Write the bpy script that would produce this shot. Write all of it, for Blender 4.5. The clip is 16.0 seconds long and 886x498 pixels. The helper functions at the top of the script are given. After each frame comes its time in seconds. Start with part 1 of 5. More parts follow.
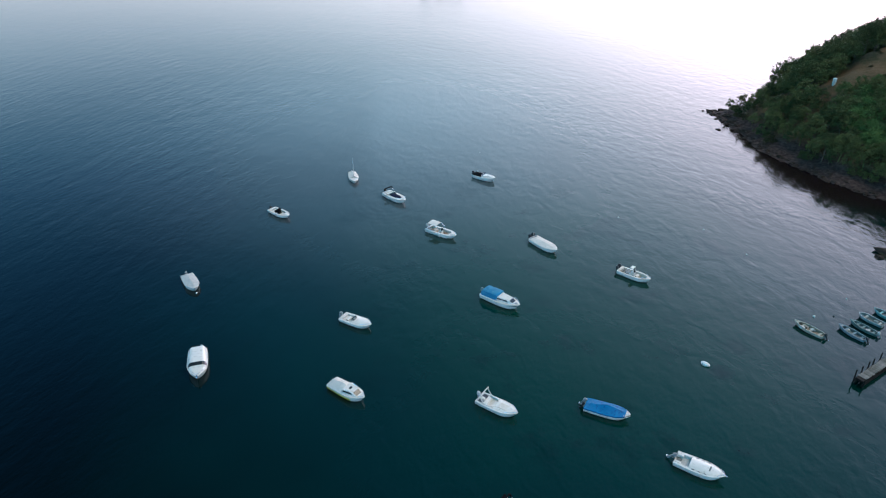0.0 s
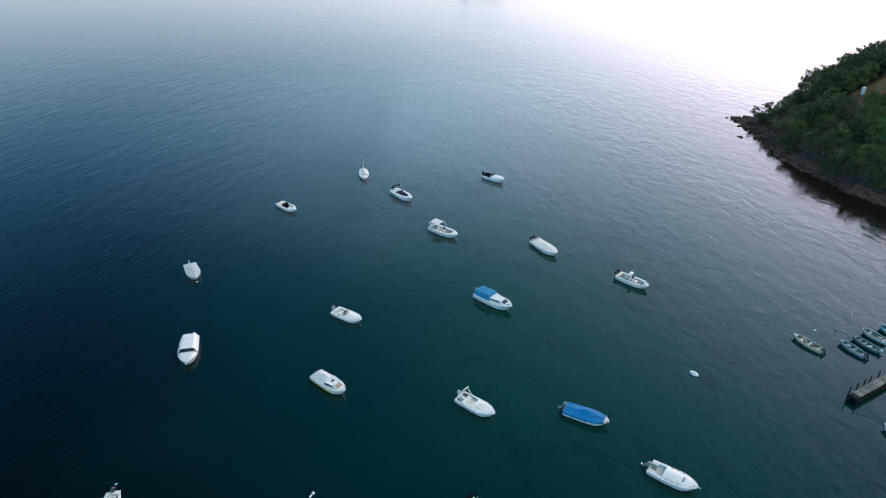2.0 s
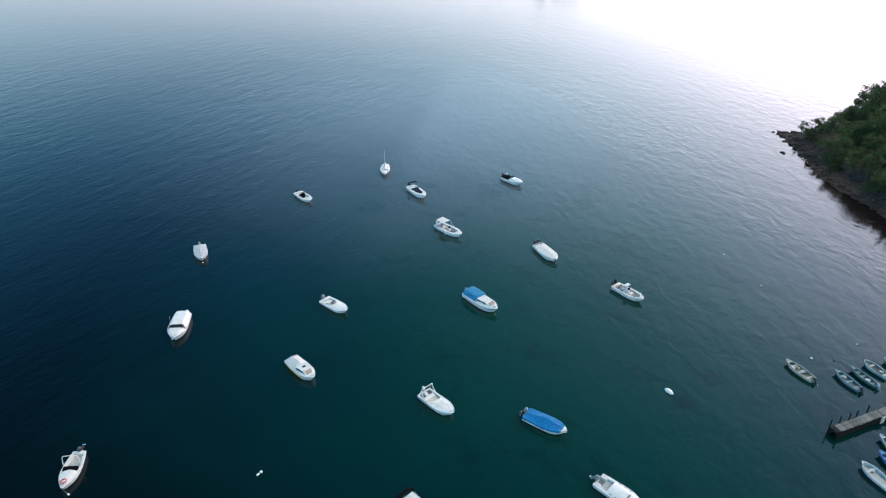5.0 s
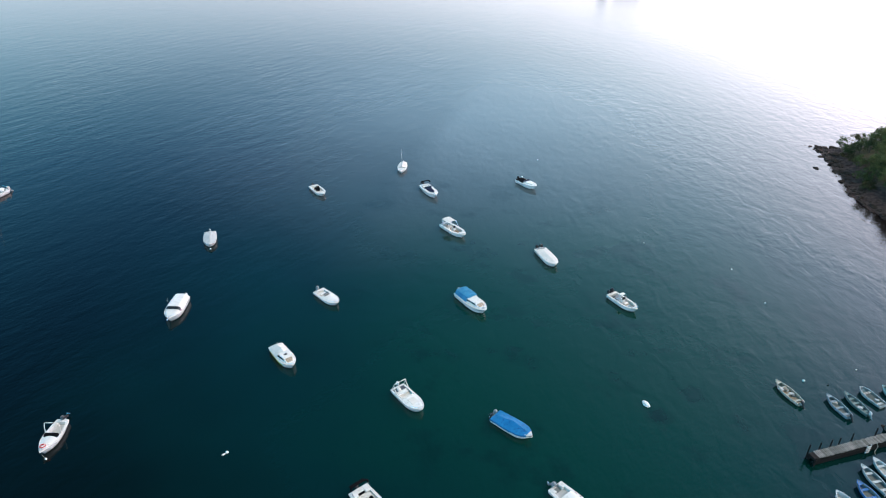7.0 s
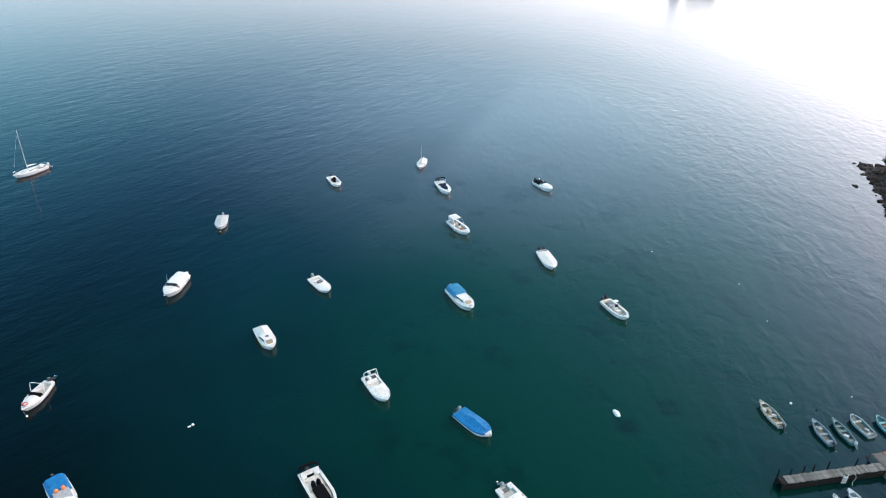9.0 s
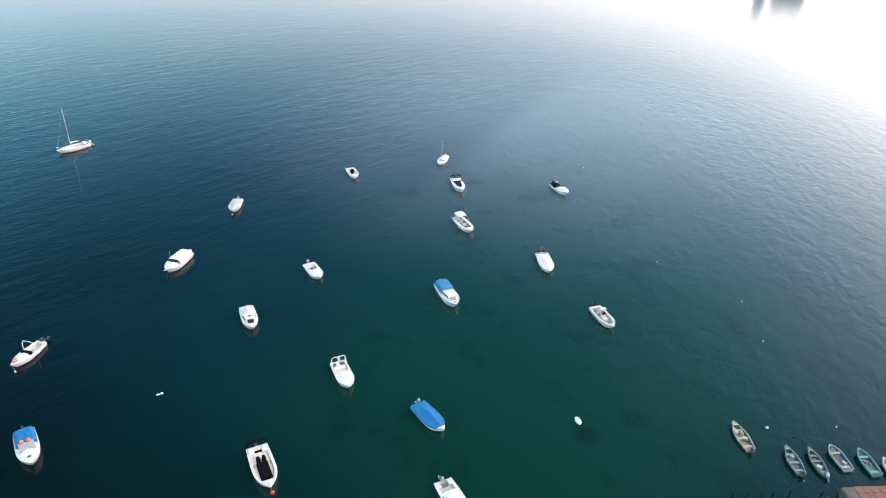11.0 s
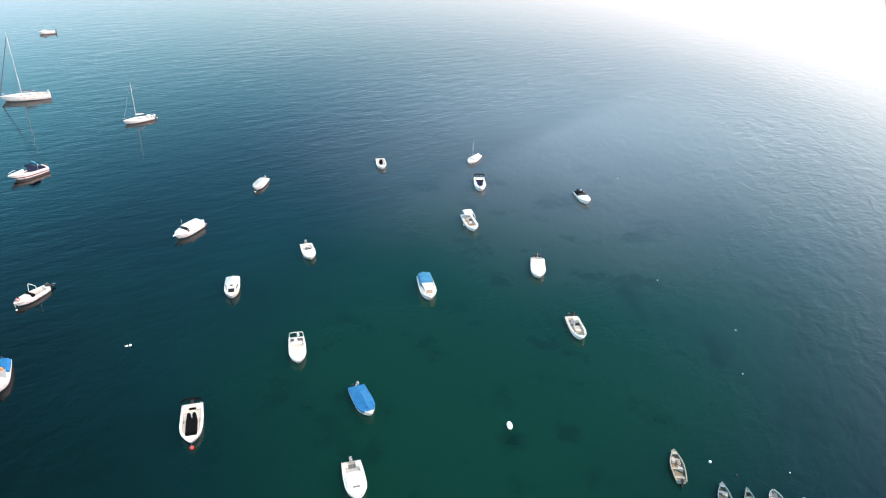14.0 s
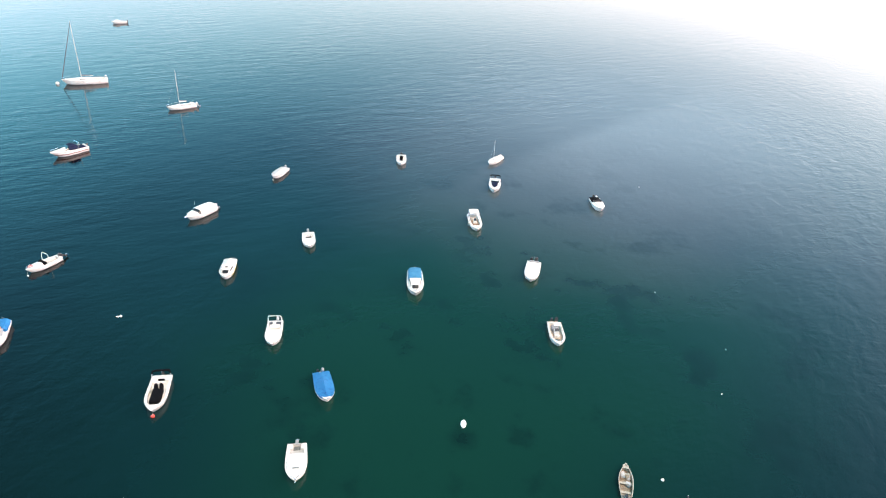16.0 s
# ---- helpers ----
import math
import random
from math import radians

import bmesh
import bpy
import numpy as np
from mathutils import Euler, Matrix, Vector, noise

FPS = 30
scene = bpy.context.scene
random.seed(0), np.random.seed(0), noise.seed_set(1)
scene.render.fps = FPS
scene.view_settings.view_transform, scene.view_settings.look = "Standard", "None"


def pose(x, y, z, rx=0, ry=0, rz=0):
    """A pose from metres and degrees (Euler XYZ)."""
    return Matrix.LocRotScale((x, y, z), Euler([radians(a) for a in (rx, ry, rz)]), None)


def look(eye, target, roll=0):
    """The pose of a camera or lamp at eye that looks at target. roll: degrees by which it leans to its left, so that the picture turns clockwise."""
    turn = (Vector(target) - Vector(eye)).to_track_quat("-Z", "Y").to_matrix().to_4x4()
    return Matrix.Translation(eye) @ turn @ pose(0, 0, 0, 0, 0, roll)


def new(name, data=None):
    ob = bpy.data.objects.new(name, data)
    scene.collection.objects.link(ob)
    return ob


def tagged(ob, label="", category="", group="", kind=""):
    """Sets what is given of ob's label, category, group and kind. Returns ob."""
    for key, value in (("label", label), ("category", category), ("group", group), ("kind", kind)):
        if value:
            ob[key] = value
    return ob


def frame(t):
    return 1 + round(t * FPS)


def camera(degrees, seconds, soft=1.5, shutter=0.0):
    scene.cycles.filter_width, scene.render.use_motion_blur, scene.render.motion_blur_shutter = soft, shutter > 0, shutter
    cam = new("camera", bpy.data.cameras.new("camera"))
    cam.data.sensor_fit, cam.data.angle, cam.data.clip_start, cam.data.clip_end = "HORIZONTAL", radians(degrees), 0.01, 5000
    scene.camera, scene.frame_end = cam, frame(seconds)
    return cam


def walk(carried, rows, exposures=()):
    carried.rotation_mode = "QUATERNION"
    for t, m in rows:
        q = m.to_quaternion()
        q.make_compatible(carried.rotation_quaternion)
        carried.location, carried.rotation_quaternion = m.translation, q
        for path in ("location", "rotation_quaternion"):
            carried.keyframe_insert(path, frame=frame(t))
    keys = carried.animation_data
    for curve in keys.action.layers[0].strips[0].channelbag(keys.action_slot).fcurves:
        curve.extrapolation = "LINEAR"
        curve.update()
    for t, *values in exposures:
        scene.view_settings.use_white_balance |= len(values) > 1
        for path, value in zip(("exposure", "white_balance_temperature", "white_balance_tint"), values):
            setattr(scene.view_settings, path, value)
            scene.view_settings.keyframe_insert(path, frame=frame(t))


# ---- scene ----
# seconds, place in metres, then pitch, roll and yaw in degrees: a drone circling at a steady height
cam = camera(66.01, 16.0, soft=1.1)
ROWS = [
    (0.0, 25.31, 14.01, 52.56, -29.73, 0.27, 12.41),
    (0.5, 26.65, 14.20, 52.54, -29.69, 0.32, 13.24),
    (1.0, 28.07, 14.45, 52.50, -29.67, 0.37, 14.13),
    (1.5, 29.57, 14.75, 52.47, -29.66, 0.43, 15.09),
    (2.0, 31.15, 15.11, 52.43, -29.66, 0.49, 16.11),
    (2.5, 32.79, 15.52, 52.41, -29.68, 0.55, 17.17),
    (3.0, 34.49, 15.97, 52.41, -29.69, 0.61, 18.29),
    (3.5, 36.24, 16.45, 52.44, -29.71, 0.68, 19.43),
    (4.0, 38.03, 16.98, 52.51, -29.72, 0.75, 20.62),
    (4.8, 40.99, 17.91, 52.65, -29.73, 0.88, 22.58),
    (5.6, 44.06, 18.98, 52.79, -29.74, 1.02, 24.65),
    (6.5, 47.65, 20.42, 52.87, -29.73, 1.19, 27.10),
    (7.0, 49.71, 21.33, 52.86, -29.72, 1.29, 28.53),
    (7.5, 51.82, 22.35, 52.78, -29.70, 1.40, 30.01),
    (8.0, 53.96, 23.46, 52.67, -29.69, 1.51, 31.54),
    (8.5, 56.14, 24.69, 52.53, -29.68, 1.62, 33.11),
    (9.0, 58.35, 26.03, 52.39, -29.67, 1.73, 34.73),
    (9.8, 61.94, 28.42, 52.20, -29.67, 1.91, 37.41),
    (10.6, 65.53, 31.08, 52.05, -29.69, 2.09, 40.17),
    (11.5, 69.50, 34.33, 51.93, -29.72, 2.30, 43.32),
    (12.0, 71.65, 36.24, 51.88, -29.74, 2.43, 45.07),
    (12.5, 73.73, 38.20, 51.83, -29.75, 2.56, 46.82),
    (13.0, 75.74, 40.21, 51.79, -29.76, 2.69, 48.56),
    (13.5, 77.67, 42.27, 51.76, -29.77, 2.83, 50.29),
    (14.0, 79.53, 44.39, 51.74, -29.78, 2.96, 52.02),
    (14.5, 81.31, 46.57, 51.72, -29.79, 3.06, 53.75),
    (15.0, 83.03, 48.82, 51.70, -29.80, 3.15, 55.50),
    (15.5, 84.67, 51.15, 51.68, -29.82, 3.20, 57.26),
    (16.0, 86.26, 53.55, 51.66, -29.85, 3.22, 59.06),
]
EXPOSURE = [(0.0, -0.58, 6850, -3), (4.0, -0.36, 7080, -1), (9.0, 0.06, 7720, 3), (12.5, 0.36, 8600, 7), (16.0, 0.61, 9250, 10)]
SUN_UP, SUN_AZ, SUN, SKY = 58.0, 80.0, 2.75, 0.02
GLOW_AZ = 28.0
DEEP, TEAL, SHALLOW, WEED, BED, PALE_SEA = (0.0000, 0.0002, 0.0002), (0.0000, 0.0142, 0.0150), (0.0001, 0.0275, 0.0186), (0.0002, 0.006, 0.006), (0.010, 0.006, 0.007), (0.105, 0.125, 0.138)
SHOAL, CLUMP, RINGS = (33.0, 97.0, 0.0), (44.0, 82.5, 0.0), (-7.6, 117.8, 0.0)
SWELL_AT, WAVES = (88, -58), (0.052, 0.027, 0.008, 0.056)
# the hazy evening sky: falloff towards the zenith, hollow at the horizon, width of the lobe towards (or away from, if negative) the sun, colour
HAZE = [
    (0, 0, 0, (0.022, 0.14, 0.21)),
    (0, 0, 8, (0.0, 0.4, 3.0)),
    (1.5, 0, -8, (0.6, 1.6, 1.8)),
    (3, 1, 2, (0.0, 0.0, 20.0)),
    (2.3, 1, 8, (3.2, 34.0, 3.0)),
    (2.3, 1, 14, (62.0, 14.4, 36.0)),
    (3, 1, -3, (0.0, 10.0, 24.0)),
    (6, 1, 0, (0.0, 7.0, 10.0)),
    (6, 1, 2, (0.0, 15.0, 0.0)),
    (6, 1, 8, (24.0, 4.0, 4.0)),
    (10, 1, 0, (3.7, 23.5, 20.0)),
    (10, 1, 2, (103.0, 11.0, 9.0)),
    (16, 1, -2, (130.0, 0.0, 38.0)),
]
walk(cam, [(t, pose(x, y, z, 90 + pitch, 0, yaw) @ pose(0, 0, 0, 0, 0, roll)) for t, x, y, z, pitch, roll, yaw in ROWS],
     exposures=EXPOSURE)

# ---- light: a wide hazy sun over the headland and the evening sky ----
sky = bpy.data.worlds.new("sky")
scene.world = sky
sky.use_nodes = True
sky_nodes, sky_links = sky.node_tree.nodes, sky.node_tree.links
sky_tex = sky_nodes.new("ShaderNodeTexSky")
sky_tex.sky_type = "NISHITA"
sky_tex.sun_disc = False
sky_tex.sun_elevation = radians(SUN_UP)
sky_tex.sun_rotation = radians(SUN_AZ)
sky_tex.air_density, sky_tex.dust_density, sky_tex.ozone_density = 1.0, 1.0, 4.0


def sky_math(op, a, b):
    q = sky_nodes.new("ShaderNodeMath")
    q.operation = op
    for k, v in enumerate((a, b)):
        if isinstance(v, float):
            q.inputs[k].default_value = v
        else:
            sky_links.new(v, q.inputs[k])
    return q.outputs[0]


sky_at = sky_nodes.new("ShaderNodeTexCoord").outputs["Generated"]
sky_up = sky_nodes.new("ShaderNodeSeparateXYZ")
sky_links.new(sky_at, sky_up.inputs[0])
sky_dot = sky_nodes.new("ShaderNodeVectorMath")
sky_dot.operation = "DOT_PRODUCT"
sky_links.new(sky_at, sky_dot.inputs[0])
sky_dot.inputs[1].default_value = (math.sin(radians(GLOW_AZ)), math.cos(radians(GLOW_AZ)), 0)
height = sky_math("MAXIMUM", sky_up.outputs[2], 0.0)
low = sky_math("SUBTRACT", 1.0, height)
towards = sky_math("ADD", sky_math("MULTIPLY", sky_dot.outputs["Value"], 0.5), 0.5)
away = sky_math("SUBTRACT", 1.0, towards)
clear = sky_nodes["Background"]
clear.inputs[1].default_value = SKY
sky_links.new(sky_tex.outputs[0], clear.inputs[0])
shine = clear.outputs[0]
for fall, hollow, lobe, tone in HAZE:
    amount = sky_math("POWER", low, float(fall))
    if hollow:
        amount = sky_math("MULTIPLY", amount, height)
    if lobe:
        amount = sky_math("MULTIPLY", amount, sky_math("POWER", towards if lobe > 0 else away, float(abs(lobe))))
    bg, both = sky_nodes.new("ShaderNodeBackground"), sky_nodes.new("ShaderNodeAddShader")
    bg.inputs[0].default_value = (*tone, 1)
    sky_links.new(amount, bg.inputs[1])
    sky_links.new(shine, both.inputs[0])
    sky_links.new(bg.outputs[0], both.inputs[1])
    shine = both.outputs[0]
sky_links.new(shine, sky_nodes["World Output"].inputs[0])
sun_data = bpy.data.lights.new("sun", "SUN")
sun_data.energy, sun_data.angle, sun_data.color = SUN, radians(40), (1.0, 0.87, 0.81)
sun = new("sun", sun_data)
sun.matrix_world = look((0, 0, 100), (-100 * math.sin(radians(SUN_AZ)), -100 * math.cos(radians(SUN_AZ)), 100 - 100 * math.tan(radians(SUN_UP))))


# ---- materials ----
def surface(name, a, b, rough=0.5, scale=3.0, fine=40.0, bump=0.1, metal=0.0, coat=0.0, spread=0.0, dirt=None, depth=0.01):
    """Two tones at a coarse and a fine scale, fine relief, and wear; spread varies it from object to object."""
    m = bpy.data.materials.new(name)
    m.use_nodes = True
    n, l = m.node_tree.nodes, m.node_tree.links
    p = n["Principled BSDF"]
    co = n.new("ShaderNodeTexCoord")
    n1, n2 = n.new("ShaderNodeTexNoise"), n.new("ShaderNodeTexNoise")
    n1.inputs["Scale"].default_value, n1.inputs["Detail"].default_value = scale, 5
    n2.inputs["Scale"].default_value, n2.inputs["Detail"].default_value = fine, 4
    for q in (n1, n2):
        l.new(co.outputs["Object"], q.inputs["Vector"])
    add = n.new("ShaderNodeMath")
    add.operation = "MULTIPLY_ADD"
    l.new(n2.outputs[0], add.inputs[0])
    add.inputs[1].default_value = 0.5
    l.new(n1.outputs[0], add.inputs[2])
    ramp = n.new("ShaderNodeValToRGB")
    ramp.color_ramp.elements[0].position, ramp.color_ramp.elements[1].position = 0.5, 1.0
    ramp.color_ramp.elements[0].color, ramp.color_ramp.elements[1].color = (*a, 1), (*b, 1)
    l.new(add.outputs[0], ramp.inputs[0])
    tone = ramp.outputs[0]
    if dirt:
        n3, r3, mx = n.new("ShaderNodeTexNoise"), n.new("ShaderNodeValToRGB"), n.new("ShaderNodeMix")
        n3.inputs["Scale"].default_value, n3.inputs["Detail"].default_value = scale * 2.3, 7
        l.new(co.outputs["Object"], n3.inputs["Vector"])
        r3.color_ramp.elements[0].position, r3.color_ramp.elements[1].position = 0.56, 0.72
        l.new(n3.outputs[0], r3.inputs[0])
        mx.data_type = "RGBA"
        l.new(r3.outputs[0], mx.inputs[0])
        l.new(tone, mx.inputs[6])
        mx.inputs[7].default_value = (*dirt, 1)
        tone = mx.outputs[2]
    if spread:
        info, hsv, rng = n.new("ShaderNodeObjectInfo"), n.new("ShaderNodeHueSaturation"), n.new("ShaderNodeMapRange")
        rng.inputs[3].default_value, rng.inputs[4].default_value = 1 - spread, 1 + spread
        l.new(info.outputs["Random"], rng.inputs[0])
        l.new(rng.outputs[0], hsv.inputs["Value"])
        hue = n.new("ShaderNodeMapRange")
        hue.inputs[3].default_value, hue.inputs[4].default_value = 0.5 + spread * 0.08, 0.5 - spread * 0.08
        l.new(info.outputs["Random"], hue.inputs[0])
        l.new(hue.outputs[0], hsv.inputs["Hue"])
        l.new(tone, hsv.inputs["Color"])
        tone = hsv.outputs[0]
    l.new(tone, p.inputs["Base Color"])
    p.inputs["Roughness"].default_value, p.inputs["Metallic"].default_value = rough, metal
    p.inputs["Coat Weight"].default_value = coat
    p.inputs["Coat Roughness"].default_value = 0.15
    if bump:
        bp = n.new("ShaderNodeBump")
        bp.inputs["Strength"].default_value, bp.inputs["Distance"].default_value = bump, depth
        l.new(add.outputs[0], bp.inputs["Height"])
        l.new(bp.outputs[0], p.inputs["Normal"])
    return m


def water_surface():
    m = bpy.data.materials.new("sea_water")
    m.use_nodes = True
    n, l = m.node_tree.nodes, m.node_tree.links
    p = n["Principled BSDF"]
    co = n.new("ShaderNodeTexCoord")

    def noise_at(scale, stretch=(1, 1, 1), turn=0.0, detail=3.0, rough=0.5, warp=0.0):
        mp, q = n.new("ShaderNodeMapping"), n.new("ShaderNodeTexNoise")
        mp.vector_type = "TEXTURE"
        mp.inputs["Scale"].default_value, mp.inputs["Rotation"].default_value = tuple(1 / k for k in stretch), (0, 0, radians(turn))
        l.new(co.outputs["Object"], mp.inputs["Vector"])
        l.new(mp.outputs[0], q.inputs["Vector"])
        q.inputs["Scale"].default_value, q.inputs["Detail"].default_value, q.inputs["Roughness"].default_value = scale, detail, rough
        q.inputs["Distortion"].default_value = warp
        return q.outputs[0]

    def calc(op, a, b, c=None):
        q = n.new("ShaderNodeMath")
        q.operation = op
        for k, v in enumerate((a, b, c)):
            if v is None:
                continue
            if isinstance(v, float):
                q.inputs[k].default_value = v
            else:
                l.new(v, q.inputs[k])
        return q.outputs[0]

    def ramp_of(v, lo, hi):
        q = n.new("ShaderNodeMapRange")
        q.interpolation_type = "SMOOTHSTEP"
        l.new(v, q.inputs[0])
        q.inputs[1].default_value, q.inputs[2].default_value = lo, hi
        return q.outputs[0]

    # colour: deep blue offshore, green over the shallows, seagrass patches and a wide pale grey patch
    shoal = n.new("ShaderNodeVectorMath")
    shoal.operation = "DISTANCE"
    l.new(co.outputs["Object"], shoal.inputs[0])
    shoal.inputs[1].default_value = SHOAL
    wob = calc("MULTIPLY_ADD", noise_at(0.02, detail=4.0), 50.0, -25.0)
    shallow = ramp_of(calc("MULTIPLY", calc("ADD", shoal.outputs["Value"], wob), -1.0), -76.0, -12.0)
    bay = n.new("ShaderNodeVectorMath")
    bay.operation = "DISTANCE"
    l.new(co.outputs["Object"], bay.inputs[0])
    bay.inputs[1].default_value = (84.0, 88.0, 0.0)
    shallow = calc("MULTIPLY", shallow, ramp_of(bay.outputs["Value"], -6.0, 40.0))
    depth = n.new("ShaderNodeValToRGB")
    e = depth.color_ramp.elements
    e[0].position, e[0].color, e[1].position, e[1].color = 0.0, (*DEEP, 1), 1.0, (*SHALLOW, 1)
    e.new(0.45).color = (*TEAL, 1)
    l.new(shallow, depth.inputs[0])
    # the edge of the lee runs out to sea as a straight line off the moorings; the base colour turns pale grey round
    # (-22, 160), more so inside the lee
    edge = n.new("ShaderNodeVectorMath")
    edge.operation = "DOT_PRODUCT"
    l.new(co.outputs["Object"], edge.inputs[0])
    edge.inputs[1].default_value = (1.0, 0.277, 0.0)
    lee = ramp_of(calc("MULTIPLY_ADD", noise_at(0.08, detail=3.0), 8.0, edge.outputs["Value"]), 20.0, 29.0)
    patch_from = n.new("ShaderNodeVectorMath")
    patch_from.operation = "DISTANCE"
    l.new(co.outputs["Object"], patch_from.inputs[0])
    patch_from.inputs[1].default_value = (-22.0, 160.0, 0.0)
    pale_patch = calc("MULTIPLY", ramp_of(calc("MULTIPLY_ADD", noise_at(0.03, detail=4.0), -24.0, calc("MULTIPLY", patch_from.outputs["Value"], -1.0)), -92.0, -12.0), calc("MULTIPLY_ADD", lee, 0.32, 0.68))
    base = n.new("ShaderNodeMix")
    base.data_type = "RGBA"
    base.inputs[7].default_value = (*PALE_SEA, 1)
    l.new(pale_patch, base.inputs[0])
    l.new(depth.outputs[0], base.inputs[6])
    weed = calc("MULTIPLY", ramp_of(noise_at(0.11, detail=6.0, rough=0.6), 0.53, 0.66), shallow)
    away = n.new("ShaderNodeVectorMath")
    away.operation = "DISTANCE"
    l.new(co.outputs["Object"], away.inputs[0])
    away.inputs[1].default_value = CLUMP
    ragged = calc("MULTIPLY_ADD", noise_at(1.2, detail=4.0), 1.6, away.outputs["Value"])
    clump = n.new("ShaderNodeMapRange")
    clump.interpolation_type = "SMOOTHSTEP"
    l.new(ragged, clump.inputs[0])
    clump.inputs[1].default_value, clump.inputs[2].default_value, clump.inputs[3].default_value, clump.inputs[4].default_value = 0.8, 2.9, 1.5, 0.0
    weed = calc("MAXIMUM", weed, clump.outputs[0])
    stony = n.new("ShaderNodeVectorMath")
    stony.operation = "DISTANCE"
    l.new(co.outputs["Object"], stony.inputs[0])
    stony.inputs[1].default_value = (81.0, 156.0, 0.0)
    bed = n.new("ShaderNodeMix")
    bed.data_type = "RGBA"
    bed.inputs[7].default_value = (*BED, 1)
    l.new(ramp_of(calc("MULTIPLY_ADD", noise_at(0.12, detail=4.0), -6.0, calc("MULTIPLY", stony.outputs["Value"], -1.0)), -32.0, -22.0), bed.inputs[0])
    l.new(base.outputs[2], bed.inputs[6])
    dark = n.new("ShaderNodeMix")
    dark.data_type = "RGBA"
    dark.inputs[7].default_value = (*WEED, 1)
    l.new(calc("MULTIPLY", weed, 0.42), dark.inputs[0])
    l.new(bed.outputs[2], dark.inputs[6])
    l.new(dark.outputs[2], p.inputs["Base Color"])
    # ripples: long low swell lines offshore, short crossing waves in the lee of the point, and calmer and rougher lanes
    swell = noise_at(0.34, (0.42, 1.15, 1), SWELL_AT[0], 2.0, warp=0.25)
    cross = noise_at(0.40, (0.75, 1.15, 1), SWELL_AT[1], 2.0, warp=0.5)
    ripple = noise_at(1.0, (0.55, 1.2, 1), SWELL_AT[0] - 14, 3.0, 0.55, 0.4)
    chop = noise_at(3.0, (0.7, 1.15, 1), SWELL_AT[1] + 15, 2.0)
    lanes = calc("MULTIPLY_ADD", ramp_of(noise_at(0.022, (0.6, 1.5, 1), -30, 4.0), 0.35, 0.68), 0.5, 0.6)
    h = calc("MULTIPLY", calc("MULTIPLY", swell, WAVES[0]), calc("MULTIPLY_ADD", lee, -0.7, 1.0))
    h = calc("ADD", h, calc("MULTIPLY", calc("MULTIPLY", cross, WAVES[3]), calc("MULTIPLY_ADD", lee, 0.9, 0.1)))
    h = calc("MULTIPLY_ADD", ripple, WAVES[1], calc("MULTIPLY_ADD", chop, WAVES[2], h))
    h = calc("MULTIPLY", h, calc("MULTIPLY", lanes, calc("MULTIPLY_ADD", shallow, -0.4, 1.15)))
    ring = n.new("ShaderNodeVectorMath")
    ring.operation = "DISTANCE"
    l.new(co.outputs["Object"], ring.inputs[0])
    ring.inputs[1].default_value = RINGS
    spread_out = calc("MULTIPLY", ramp_of(calc("MULTIPLY", ring.outputs["Value"], -1.0), -11.0, -3.0), ramp_of(ring.outputs["Value"], 1.0, 3.0))
    h = calc("ADD", h, calc("MULTIPLY", calc("MULTIPLY", calc("SINE", calc("MULTIPLY", ring.outputs["Value"], 4.4), 0.0), 0.0028), spread_out))
    out = n.new("ShaderNodeVectorMath")
    out.operation = "DISTANCE"
    l.new(co.outputs["Object"], out.inputs[0])
    out.inputs[1].default_value = (10.0, 60.0, 0.0)
    open_water = ramp_of(out.outputs["Value"], 95.0, 260.0)
    h = calc("MULTIPLY", h, calc("MULTIPLY_ADD", open_water, -0.65, 1.0))
    # ripples too small to tell apart blur the reflections, most of all far out
    l.new(calc("MULTIPLY_ADD", open_water, 0.06, calc("MULTIPLY_ADD", lee, 0.02, 0.07)), p.inputs["Roughness"])
    bp = n.new("ShaderNodeBump")
    bp.inputs["Strength"].default_value, bp.inputs["Distance"].default_value = 1.0, 1.0
    l.new(h, bp.inputs["Height"])
    l.new(bp.outputs[0], p.inputs["Normal"])
    p.inputs["IOR"].default_value = 1.33
    return m


WHITE = surface("white_gelcoat", (0.66, 0.635, 0.61), (0.78, 0.75, 0.72), 0.32, 1.2, 25, 0.03, coat=0.3, dirt=(0.48, 0.46, 0.42))
DECK = surface("white_deck", (0.58, 0.555, 0.535), (0.70, 0.67, 0.645), 0.5, 2.0, 60, 0.1, dirt=(0.40, 0.38, 0.35))
LINER = surface("pale_liner", (0.38, 0.39, 0.40), (0.52, 0.52, 0.52), 0.55, 2.5, 50, 0.1, dirt=(0.38, 0.37, 0.34))
CREAM = surface("cream_floor", (0.42, 0.36, 0.31), (0.55, 0.48, 0.42), 0.6, 4, 60, 0.15, dirt=(0.3, 0.25, 0.2))
CREAM_PALE = surface("pale_cream_vinyl", (0.60, 0.55, 0.50), (0.72, 0.67, 0.62), 0.5, 4, 60, 0.1, dirt=(0.45, 0.40, 0.35))
TAN = surface("tan_floor", (0.36, 0.25, 0.19), (0.50, 0.37, 0.29), 0.6, 4, 50, 0.15, dirt=(0.25, 0.18, 0.13))
YELLOW = surface("yellow_gelcoat", (0.50, 0.36, 0.03), (0.62, 0.46, 0.05), 0.35, 1.5, 30, 0.03, coat=0.3, dirt=(0.35, 0.27, 0.06))
NAVY_PAINT = surface("navy_paint", (0.02, 0.035, 0.08), (0.03, 0.05, 0.11), 0.35, 2, 30, 0.03)
RED_PAINT = surface("red_brown_paint", (0.12, 0.03, 0.02), (0.2, 0.05, 0.03), 0.5, 3, 30, 0.05)
